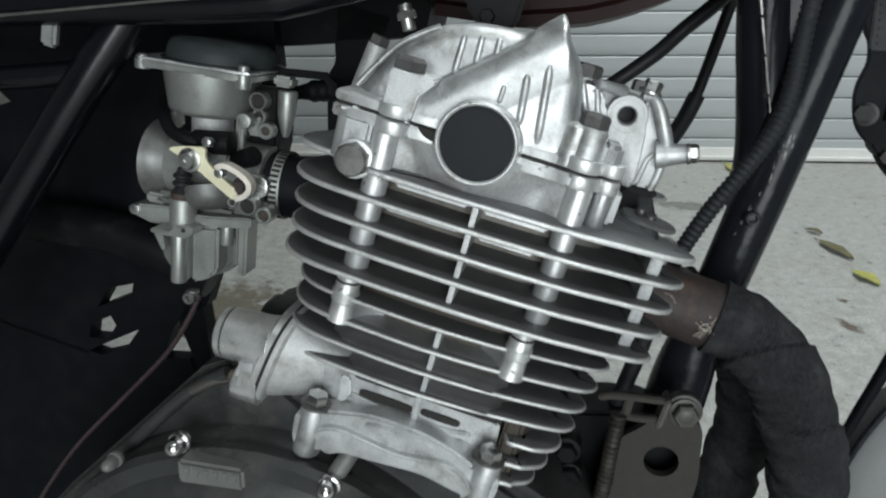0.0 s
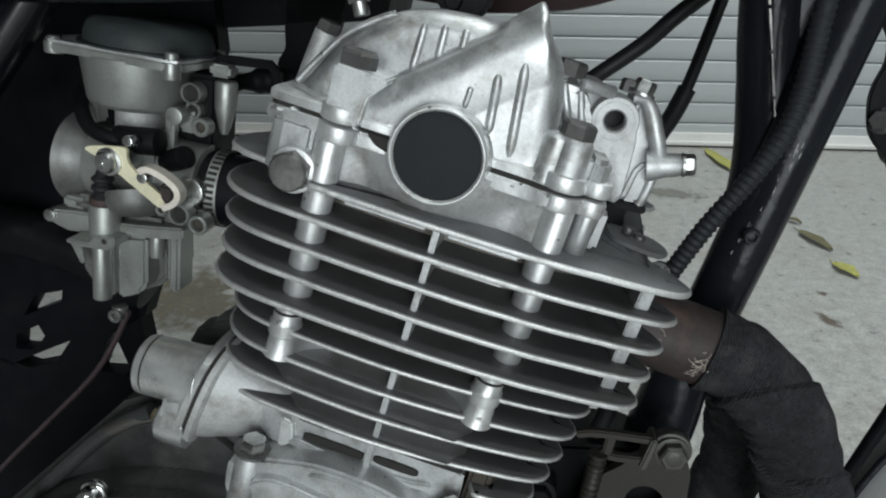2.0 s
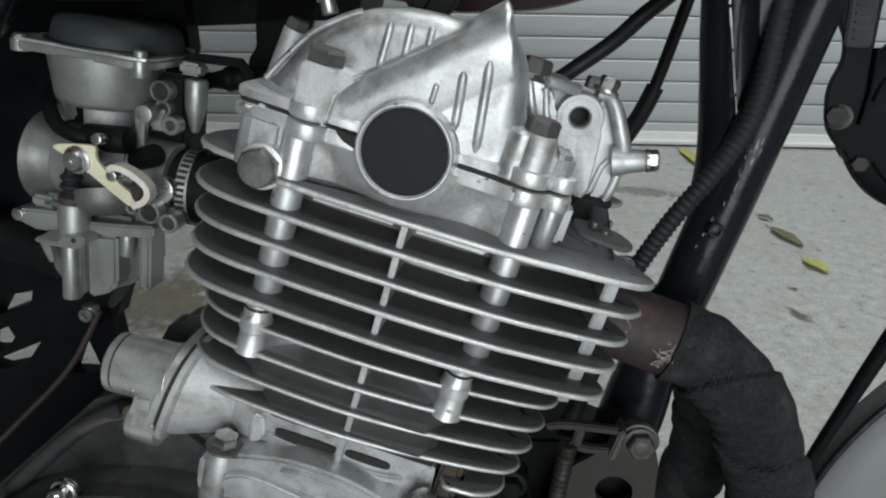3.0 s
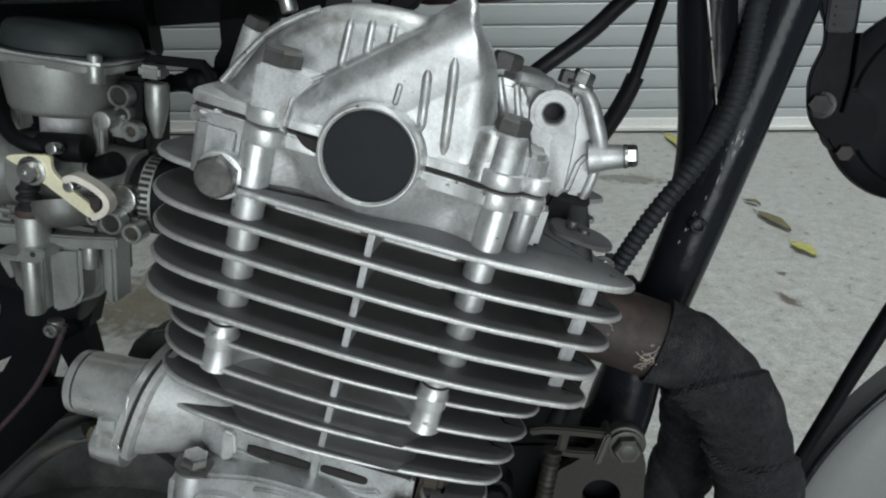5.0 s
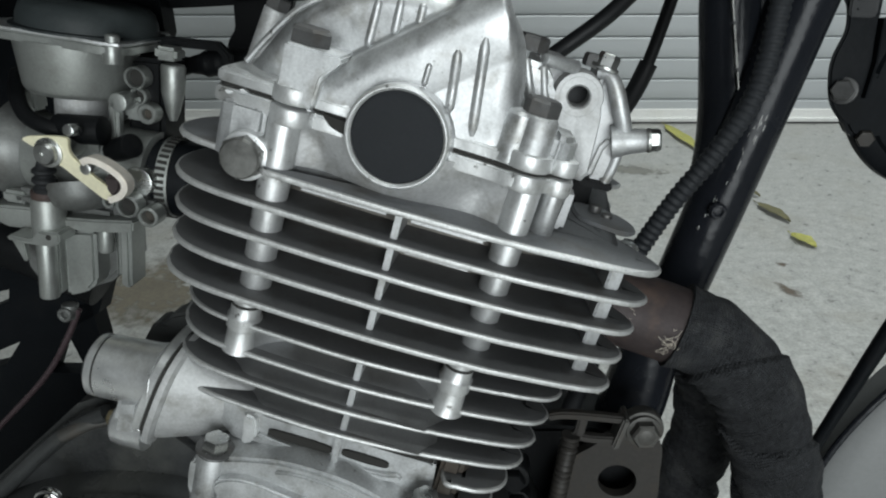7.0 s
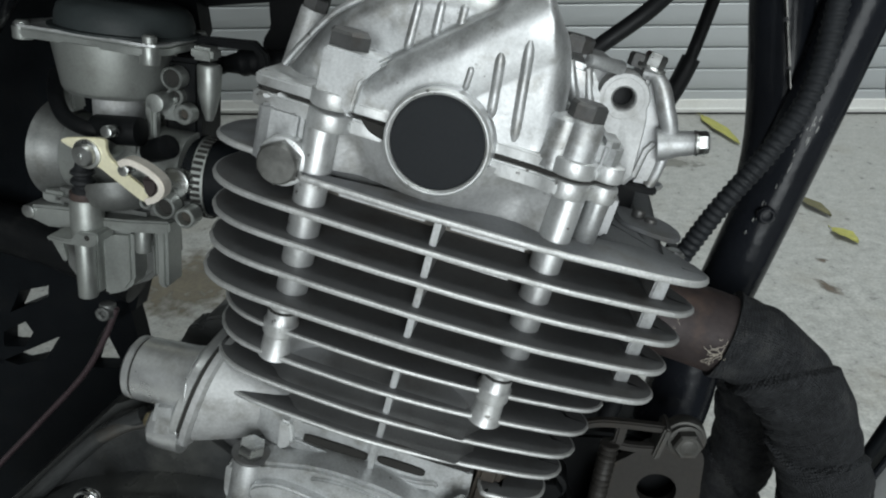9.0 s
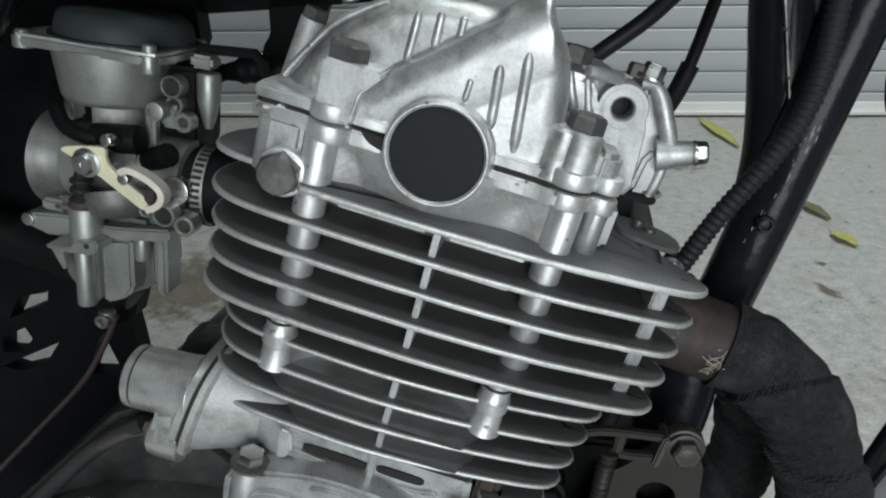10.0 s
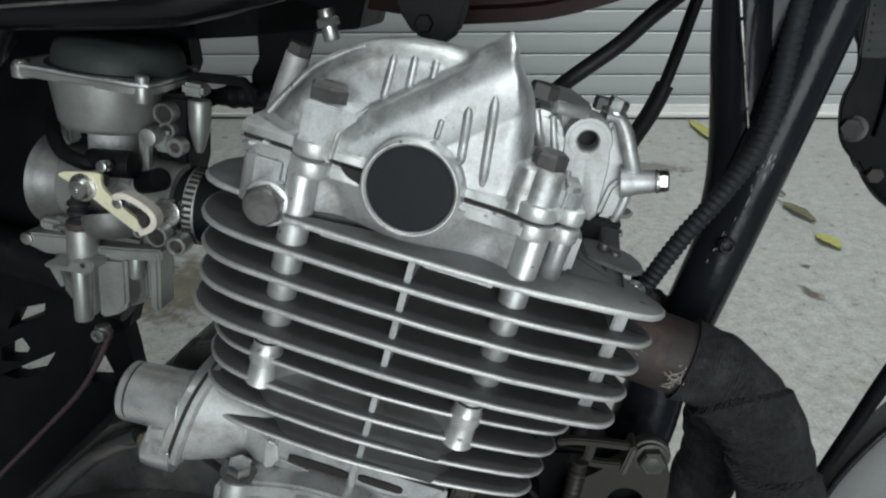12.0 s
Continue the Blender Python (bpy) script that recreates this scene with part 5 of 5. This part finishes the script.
# ---- exhaust ----


def header(name, path, split, label, radius=17.0, pitch=41.0):
    """An exhaust pipe: a bare rusty stub, then wound cloth with overlapping turns."""
    top = thing(name, ENGINE, label, "exhaust pipe", "exhaust pipes")
    pts = catmull(path, 10)
    stub = BM()
    sweep(stub, pts[:split + 2], lambda s, run, a: radius - 0.2 + 1.2 * max(0, 0.25 - s) * 4, 36)
    part("bare_pipe", stub, RUST, top, "bare rust-brown pipe stub")
    b = BM()

    def r(s, run, a):
        turn = run / pitch + a / (2 * math.pi) + 0.08 * math.sin(2 * a + run * 0.05)
        step = turn - math.floor(turn)
        bunch = 0.5 + 0.5 * math.sin(a * 1.0 + run * 0.045 + 1.3)
        crease = 0.4 * math.sin(run * 0.37 + 2 * a) + 0.42 * bunch * math.sin(run * 0.83 - 3 * a + math.sin(run * 0.13)) + 0.2 * math.sin(run * 0.21 + 5 * a)
        return radius + 2.5 * smooth_step(0, 0.03, step) * (1 - 0.95 * step) + crease

    fine = []
    for p, q in zip(pts[split:], pts[split + 1:]):
        for i in range(4):
            fine.append(p.lerp(q, i / 4))
    sweep(b, fine, r, 72, uv=True)
    part("heat_wrap", b, WRAP, top, "charcoal woven heat wrap in overlapping turns")
    return top


pipe = header("exhaust_pipe", [(72, 56, -53), (97, 52, -53), (118, 49, -53), (135.6, 47, -55.4), (151.4, 46, -65), (165.6, 46, -80.8), (178.8, 46, -100.8), (190.8, 46, -125), (200, 46, -154), (210.5, 48, -199), (212.5, 52, -280)], 20, "exhaust header pipe wrapped in charcoal heat cloth", 15.7)
header("exhaust_pipe", [(72, 96, -60), (100, 100, -62), (128, 104, -70), (148, 106, -80), (161, 106, -92), (169.4, 106, -110), (174.2, 106, -130), (177, 106, -160), (182, 106, -220), (184, 106, -280)], 14, "second exhaust pipe wrapped in charcoal heat cloth", 14.6, 33.0)
# frayed ends where the wrap begins
random.seed(11)
for i in range(30):
    far = i > 24
    w = random.uniform(-49, -44) if far else -53.5 + random.gauss(0, 2.6)
    u = random.uniform(92, 99) if far else 113.5 + random.gauss(0, 0.9) - 0.25 * (-53 - w)
    c = Vector((u, 49 - math.sqrt(max(4, 16.9 ** 2 - (w + 53) ** 2)), w))
    e = c + Vector((random.uniform(-4.5, 0.5), random.uniform(-1.4, 0.1), random.uniform(-3.0, 2.2))) * (0.55 if far else 1)
    m = (c + e) / 2 + Vector((random.uniform(-0.6, 0.6), -0.5, random.uniform(-0.6, 0.6)))
    bm = BM()
    sweep(bm, catmull([c, m, e], 4), 0.085, 5)
    part("frayed_thread", bm, FRAY, pipe)

# ---- frame ----
frame_ob = thing("motorcycle_frame", ENGINE, "black-painted tubular steel motorcycle frame with scuffed paint", "motorcycle frame")
bm = BM()
sweep(bm, catmull([(126.5, 92, 200), (128, 92, 80), (128.5, 92, 10), (128, 92, -50), (127.5, 92, -84), (130, 93, -125), (133, 94, -190), (126, 96, -300)], 8), lambda s, run, a: 12.0 + 3.5 * smooth_step(0.5, 0.68, s), 32)
part("down_tube", bm, BLACK, frame_ob)
bm = BM()
sweep(bm, catmull([(60, 110, 200), (101, 106, 80), (113, 104, 48), (124, 102, 17), (129, 98, -10)], 8), 12.5, 28)
part("brace_tube", bm, BLACK, frame_ob)
bm = BM()
prism(bm, [(98, 120), (124, 120), (124, 0), (114, 10)], "y", 97, 110, 2)
part("gusset", bm, BLACK, frame_ob)
bm = BM()
rod(bm, (125.5, 82, -11), (125.5, 78, -11), 3.6)
ring(bm, (125.5, 79, -11), (0, -1, 0), 3.2, 1.7, 2)
part("lug", bm, BLACK, frame_ob)
# chips along the worn line of the down tube
rnd = random.Random(8)
for i in range(18):
    w = rnd.uniform(-22, 40)
    off = -4.0 + 0.12 * w + rnd.gauss(0, 1.0)
    v = 92 - math.sqrt(12.0 ** 2 - off * off)
    long, wide = rnd.uniform(0.5, 2.4), rnd.uniform(0.06, 0.2)
    o = [(128.5 + off + wide * rnd.uniform(0.5, 1.2) * math.cos(a), w + long * rnd.uniform(0.6, 1.1) * math.sin(a)) for a in (0, 0.8, 1.57, 2.3, 3.14, 3.9, 4.71, 5.5)]
    bm = BM()
    prism(bm, o, "y", v - 0.12, v + 1.5, 0, 1)
    part("paint_chip", bm, PLUGMETAL, frame_ob, "small chip through the black paint")
# backbone rail and rear tubes
bm = BM()
sweep(bm, catmull([(-330, 44, -34), (-240, 42, -9), (-128, 42, 22), (-98, 44, 33), (-62, 52, 54), (-20, 66, 90), (40, 80, 140)], 8), 10, 24)
part("top_rail", bm, RAILPAINT, frame_ob)
bm = BM()
sweep(bm, catmull([(-166, 60, 40), (-200, 48, -38), (-220, 44, -84), (-246, 40, -145), (-281, 38, -230)], 8), 10, 24)
part("seat_tube", bm, RAILPAINT, frame_ob)
bm = BM()
sweep(bm, catmull([(-340, 48, -76), (-270, 48, -54), (-242, 48, -45), (-213, 50, -35), (-196, 56, -28)], 6), 6, 20)
part("cross_tube", bm, RAILPAINT, frame_ob)
bm = BM()
box(bm, (-219, 40, -22), (-211, 45, -6), 1.5)
part("rail_tab", bm, CASTDULL, frame_ob, "small grey tab under the rail")
bm = BM()
rnd = random.Random(12)
w = 92.0
while w > 36:
    long = rnd.uniform(3, 9)
    wide = rnd.uniform(0.45, 0.95)
    ends = [(89.0 + (92 - k) * 0.503, 90, k) for k in (w, max(w - long, 34.6))]
    strip(bm, ends, wide, 3, (0, 1, 0))
    w -= long + rnd.choice((0.0, 0.2, 0.6, 1.2))
part("worn_edge", bm, PLUGMETAL, frame_ob, "gusset edge worn to bare metal")
# Pale bead added in place of the thin highlight on the glossy rail.
bm = BM()
rnd = random.Random(3)
sweep(bm, catmull([(-290, 30, -31), (-231, 30, -12), (-188.6, 30, 2.3), (-147.4, 30, 16.3), (-120, 31, 25.4)], 20), lambda s, run, a: 0.75 + rnd.uniform(-0.04, 0.04), 10)
part("rail_seam", bm, PLUGMETAL, frame_ob, "thin pale bead drawn as the highlight along the rail")
bm = BM()
strip(bm, catmull([(-249, 42, -38), (-248, 41, -44), (-244, 41, -51), (-237, 42, -56)], 5), 1.2, 6, (0.8, 0.2, 0.5))
part("strap", bm, GREYPLATE, frame_ob, "curved grey strap over the cross tube")

# engine mounting plate with slotted bar, bolt and spring
bracket = thing("engine_mount", ENGINE, "grey-brown steel engine mounting plate with a round hole", "mounting bracket")
bm = BM()
hx, hw, hr = 127, -139, 8.6
o = catmull([(103, -138), (110, -126), (117, -117), (128, -112), (138, -114), (143, -128), (148, -150), (146, -186), (126, -194), (106, -190), (102, -165)], 6, True)
t = bmesh.new()
n = len(o)
inner = []
for p in o:
    d = (Vector((p[0], p[1])) - Vector((hx, hw))).normalized()
    inner.append((hx + d.x * hr, hw + d.y * hr))
rows = [[t.verts.new((p[0], v, p[1])) for p in pts] for pts, v in ((inner, 66), (inner, 61), (o, 61), (o, 66))]
for a, b in zip(rows, rows[1:] + rows[:1]):
    for i in range(n):
        t.faces.new((a[i], a[(i + 1) % n], b[(i + 1) % n], b[i]))
bmesh.ops.recalc_face_normals(t, faces=t.faces)
part("plate", t, DARKPLATE, bracket)
bm = BM()
strip(bm, catmull([(84.5, 50, -109.6), (90, 50, -106.6), (100, 50, -103.8), (115, 50, -100.4)], 4), 3.4, 4, (0, 1, 0))
strip(bm, catmull([(96, 50, -114.4), (104, 50, -114.0), (116, 50, -110.6)], 4), 3.4, 4, (0, 1, 0))
strip(bm, [(98.4, 50, -104.5), (99.4, 50, -114.5)], 4.0, 4, (0, 1, 0))
strip(bm, [(114.6, 50, -99), (117, 50, -112)], 4.0, 4, (0, 1, 0))
part("slotted_bar", bm, DARKPLATE, bracket, "dark slotted steel bar")
bm = BM()
box(bm, (113.6, 46, -114), (116.4, 58, -98.5), 0.8)
part("tab", bm, GREYPLATE, bracket)
bm = BM()
rod(bm, (124, 56, -103), (124, 50, -103), 8.6, seg=36)
hex_bolt(bm, (124, 50.2, -103), (0.1, -1, 0), 10.6, 4.2, 7.4)
rod(bm, (124.4, 46.4, -103), (124.6, 44.2, -103), 3.8)
part("bolt", bm, GREYPLATE, bracket, "corroded hexagon bolt and nut")
bm = BM()
sweep(bm, catmull([(96, 48, -114), (99, 48, -135), (103, 50, -160), (104, 52, -190)], 24), lambda s, run, a: 3.6 + 0.7 * math.sin(run * 2 * math.pi / 3.0), 14)
part("spring", bm, DARKPLATE, bracket, "dull grey coil spring")
for k, (u, w) in enumerate(((78, -138), (84, -152), (72, -160))):
    bm = BM()
    rod(bm, (u, 40 + 3 * k, w), (u, 52, w), 7 - k)
    hex_bolt(bm, (u, 40 + 3 * k, w), (0, -1, 0), 9, 4)
    part("nut", bm, CASEBLACK, bracket)

# Black backing added for the darkness behind the slotted bar and plate.
bm = BM()
prism(bm, [(52, -150), (78, -136), (97, -129), (112, -125), (142, -126), (147, -150), (150, -330), (40, -330)], "y", 74, 110, 2)
part("mount_block", bm, CASEBLACK, bracket)

# ---- wiring and cables ----
conduit = thing("corrugated_conduit", ENGINE, "black corrugated wiring conduit along the frame", "wiring conduit")
bm = BM()
cp = catmull([(104, 72, 140), (110, 68, 82), (115, 66, 52), (115.5, 65, 33), (110.5, 65, 12), (103.5, 66, -10), (99, 70, -34), (97, 80, -60)], 60)
sweep(bm, cp, lambda s, run, a: 3.75 + 0.3 * math.sin(run * 2 * math.pi / 2.8), 16)
part("conduit", bm, CONDUIT, conduit)
cable1 = thing("control_cable", ENGINE, "thick black control cable in front of the door", "cable", "control cables")
bm = BM()
sweep(bm, catmull([(118, 190, 135), (96, 196, 90), (80, 200, 65), (69, 200, 47), (48, 196, 21), (36, 180, 6), (20, 150, -6)], 8), 4.6, 16)
part("sheath", bm, RUBBER, cable1)
cable2 = thing("control_cable", ENGINE, "thin black control cable with a rubber end sleeve", "cable", "control cables")
bm = BM()
sweep(bm, catmull([(106, 240, 140), (107, 238, 72), (106.5, 236, 27), (102, 232, 0), (92, 220, -24), (80, 200, -40)], 8), 3.8, 16)
part("sheath", bm, RUBBER, cable2)
bm = BM()
sweep(bm, catmull([(107, 236, 30), (104, 234, 10), (96, 226, -14), (88, 212, -32)], 6), 5.6, 16)
part("sleeve", bm, RUBBER, cable2)
wire = thing("brake_hose", ENGINE, "black hose hanging in front of the exhaust", "hose")
bm = BM()
sweep(bm, catmull([(214, 72, 60), (208, 66, 20), (204.5, 64, -12), (202.6, 64, -46), (201.6, 64, -67), (200.6, 64, -86), (201, 66, -130), (204, 70, -180)], 8), lambda s, run, a: 3.4 - 0.8 * smooth_step(0.3, 0.75, s), 18)
part("hose", bm, DUSTBLACK, wire)
vent = thing("vent_hose", ENGINE, "thin black vent hose beside the frame's down tube", "hose")
bm = BM()
sweep(bm, catmull([(100, 86, -36), (101, 84, -70), (101.5, 84, -100), (101, 86, -134)], 8), 4.4, 16)
part("hose", bm, RUBBER, vent)
fuel = thing("fuel_hose", ENGINE, "pinkish translucent drain hose under the carburettor", "hose")
bm = BM()
sweep(bm, catmull([(-131, 62, -134), (-136, 61, -154), (-145, 60, -177), (-168, 60, -216), (-196, 60, -264), (-220, 60, -320)], 8), 1.45, 14)
part("hose", bm, FUELPIPE, fuel)

# ---- horn on its bracket ----
horn = thing("horn", ENGINE, "black round horn on a strip bracket, dusty", "horn")
bm = BM()
lathe(bm, (203, 113, 57), (0.1, -1, 0.1), [(-24, 14), (-14, 34), (-2, 40), (1, 41), (4, 40.6), (6, 38), (7, 34), (8.6, 33), (9.4, 26), (10.4, 24), (11, 10), (11.4, 3)], 64)
part("body", bm, DUSTBLACK, horn)
bm = BM()
prism(bm, catmull([(168, 33), (176, 30), (184, 34), (186, 44), (180, 54), (168, 56), (160, 48)], 4, True), "y", 99.6, 108, 1.6)
part("mounting_boss", bm, DUSTBLACK, horn)
bm = BM()
prism(bm, catmull([(128, 118), (141, 84), (146.5, 76), (149.6, 68), (149.4, 58), (151.4, 50), (157, 40), (166, 34.5), (171, 40), (169, 52), (164, 62), (160, 74), (156, 88), (146, 122)], 5, True), "y", 96.6, 99.4, 0.8)
part("bracket", bm, DUSTBLACK, horn)
bm = BM()
strip(bm, [(159.8, 95.6, 76), (164.6, 95.6, 60), (167, 95.8, 46)], 1.1, 4, (0.1, -1, 0.1))
part("bracket_flange", bm, DUSTBLACK, horn)
bm = BM()
prism(bm, [(140.5, 96), (147, 74.5), (148, 73), (156.6, 75), (157.4, 76.4), (151, 98)], "y", 95.2, 97.2, 0.6)
pad = part("rubber_pad", bm, RUBBER, horn, "dull grey ribbed pad on the bracket")
for i in range(7):
    bm = BM()
    o = Vector((149.2 - i * 1.05, 94.9, 76.4 + i * 3.1))
    strip(bm, [o, o + Vector((7.4, 0, 1.5))], 0.8, 0.9, (0, 1, 0))
    part("rib", bm, RUBBER, pad)
bm = BM()
hex_bolt(bm, (159.0, 96.6, 46.6), (-0.75, -1, 0.05), 7.4, 3.4, 5.4)
part("bolt", bm, BOLT, horn, "tarnished bolt")
bm = BM()
hex_bolt(bm, (176.6, 99.6, 31.2), (-0.2, -1, -0.1), 6.4, 2.6)
part("nut", bm, DARKPLATE, horn, "rusty nut below the bracket")

# ---- front mudguard and wheel ----
guard = thing("front_mudguard", ENGINE, "silver-grey front mudguard with a black edge bead", "mudguard")
hub = Vector((359, 80, -112))
t = bmesh.new()
rows = []
for i in range(61):
    a = radians(80 + 170 * i / 60)
    rows.append([t.verts.new((hub.x + r * math.cos(a), hub.y + v, hub.z + r * math.sin(a)))
                 for v, r in ((-22, 40), (-21, 100), (-18, 136), (-15, 147), (-12, 150), (-7, 151.6), (-1, 151), (3, 147), (4, 140), (4, 100), (1, 100), (1, 138), (-3, 146), (-9, 147), (-13, 140), (-17, 100), (-18, 40))])
for a, b in zip(rows, rows[1:]):
    k = len(a)
    for j in range(k):
        t.faces.new((a[j], a[(j + 1) % k], b[(j + 1) % k], b[j]))
bmesh.ops.recalc_face_normals(t, faces=t.faces)
part("shell", t, FENDER, guard)
bm = BM()
sweep(bm, [(hub.x + 150.5 * math.cos(radians(a)), hub.y - 14, hub.z + 150.5 * math.sin(radians(a))) for a in range(80, 251, 3)], 1.5, 10)
part("edge_bead", bm, BLACK, guard, "black mudguard edge bead")

# ---- fuel tank and what hangs under it ----
tank = thing("fuel_tank", ENGINE, "dark maroon fuel tank above the engine", "fuel tank")
bm = BM()
prism(bm, [(-60, 36), (-8, 42), (14, 49), (25, 53), (38, 59.5), (52, 68), (62, 75), (82, 90), (120, 122), (200, 200), (200, 280), (-60, 280)], "y", 104, 260, 8, 5)
part("shell", bm, MAROON, tank)
seat = thing("side_cover", ENGINE, "black plastic underside and side cover behind the engine", "side cover")
bm = BM()
prism(bm, [(-420, -40), (-240, 2), (-60, 48), (-60, 200), (-420, 200)], "y", 54, 240, 6)
part("underside", bm, CASEBLACK, seat)
bm = BM()
prism(bm, [(-420, -40), (-150, 18), (-149, -6), (-110, 6.8), (-60, 24), (-60, 120), (-420, 120)], "y", 137, 190, 1)
part("tool_tray", bm, CASEBLACK, seat)
# rear plate with cut-outs through which the floor shows
rear = thing("rear_frame_plate", ENGINE, "black frame plate with cut-outs behind the carburettor", "frame plate")
for o in ([(-700, -100), (-150, 30), (-142, 0), (-137.5, -14), (-141, -30), (-147, -60), (-151, -120), (-158, -178), (-700, -178)],
          [(-700, -178), (-240, -178), (-240, -246), (-700, -246)],
          [(-240, -178), (-212, -178), (-213, -181), (-230, -190), (-236, -207), (-240, -207)],
          [(-212, -178), (-158, -178), (-176, -196), (-180, -206), (-204, -213), (-212, -190)],
          [(-236, -207), (-212, -188), (-204, -213), (-221, -216), (-226, -210), (-240, -222), (-240, -207)],
          [(-221, -216), (-204, -213), (-240, -243), (-240, -232), (-238, -232), (-226, -228)],
          [(-172, -178), (-163.5, -173), (-156, -193), (-146, -225), (-150, -240), (-161, -221), (-173, -202), (-176, -196)],
          [(-700, -243), (-230, -243), (-212, -232), (-204, -213), (-180, -206), (-184, -228), (-165, -222), (-158, -232), (-150, -560), (-700, -560)]):
    part("plate", prism(BM(), o, "y", 128, 140, 0), DUSTBLACK, rear)
bm = BM()
sweep(bm, catmull([(-430, 104, -150), (-300, 108, -150), (-210, 112, -140), (-150, 116, -150)], 6), 14, 20)
part("swing_arm_tube", bm, CASEBLACK, rear)
steady = thing("head_steady", ENGINE, "dark bracket between cylinder head and frame", "bracket")
bm = BM()
prism(bm, [(-30, 62), (-2, 64), (-3, 44), (-8, 38), (-19, 39), (-27, 46)], "y", 52, 58, 1.5)
part("plate", bm, CASEBLACK, steady)
bm = BM()
hex_bolt(bm, (-16, 52, 44), (0, -1, 0), 6, 3)
part("bolt", bm, CASEBLACK, steady)
hanger = thing("cable_hanger", ENGINE, "black bracket hanging behind the carburettor", "bracket")
bm = BM()
prism(bm, [(-114, 30), (-110.3, 6.8), (-107.6, -4), (-110.5, -11.5), (-107.6, -28), (-103.6, -46), (-88, -48), (-80, 30)], "y", 137, 143, 1)
part("plate", bm, CASEBLACK, hanger)

# ---- stains and leaves on the floor ----


def stain(x, y, size, seed, material, stretch=1.0, turn=0.0, label="dry brown stain on the concrete"):
    """A dried spill: a flat patch with a ragged edge."""
    rnd = random.Random(seed)
    ph = [rnd.uniform(0, 6.28) for _ in range(6)]
    t = bmesh.new()
    rim = []
    for i in range(48):
        a = 2 * math.pi * i / 48
        r = size * (1 + sum(0.32 / (k + 1) * math.sin((k + 2) * a + ph[k]) for k in range(6)))
        rim.append(t.verts.new((r * math.cos(a) * stretch, r * math.sin(a), 0.4)))
    t.faces.new(rim)
    top = part("floor_stain", t, material, None)
    top.matrix_world = pose(x, y, 0.0003, 0, 0, turn)
    return tagged(top, label, "stain", "floor stains")


stain(0.521, 0.931, 15, 1, SPILL, 1.9, -58)
stain(0.544, 1.013, 8, 2, SPILL, 1.7, -16)
stain(0.395, 1.415, 46, 3, OILED, 1.6, -10, "faint dark oil stain on the concrete")
stain(-0.45, 0.93, 110, 5, RUSTSPILL, 1.3, 20, "broad rusty brown stain on the concrete")
stain(-0.30, 0.80, 50, 6, RUSTSPILL, 1.2, 60, "broad rusty brown stain on the concrete")


def leaf(x, y, turn, length, wide, material, label):
    top = thing("fallen_leaf", pose(x, y, 0.001, 0, 0, turn), label, "leaf", "fallen leaves")
    t = bmesh.new()
    rows = []
    n = 14
    for i in range(n + 1):
        s = i / n
        half = wide / 2 * math.sin(math.pi * s ** 0.8) ** 0.8 * (1 + 0.12 * math.sin(17 * s + x * 9)) + 0.4
        z = 2.5 + 3.0 * math.sin(3 * s + x * 5) ** 2
        row = []
        for f in (-1, -0.5, 0, 0.5, 1):
            row.append(t.verts.new(((s - 0.5) * length, f * half, z + abs(f) ** 2 * 3.0)))
        for f in (1, 0.5, 0, -0.5, -1):
            row.append(t.verts.new(((s - 0.5) * length, f * half, z + abs(f) ** 2 * 3.0 - 0.5)))
        rows.append(row)
    for a, b in zip(rows, rows[1:]):
        for j in range(10):
            t.faces.new((a[j], a[(j + 1) % 10], b[(j + 1) % 10], b[j]))
    bmesh.ops.recalc_face_normals(t, faces=t.faces)
    blade = part("blade", t, material, top)
    b = BM()
    sweep(b, catmull([(-length * 0.5, 0, 3), (-length * 0.62, 2, 2), (-length * 0.75, 5, 1.2)], 4), 0.7, 6)
    part("stalk", b, material, top)
    return top


leaf(0.613, 1.087, -70, 54, 26, LEAFY, "curled yellow fallen leaf on the concrete")
leaf(0.609, 1.198, -72, 84, 24, LEAFD, "curled brown-green fallen leaf on the concrete")
leaf(0.603, 1.282, -52, 32, 13, LEAFD, "small dry fallen leaf on the concrete")
leaf(0.566, 1.605, -82, 200, 30, LEAFY, "long yellow-brown fallen leaf near the door")
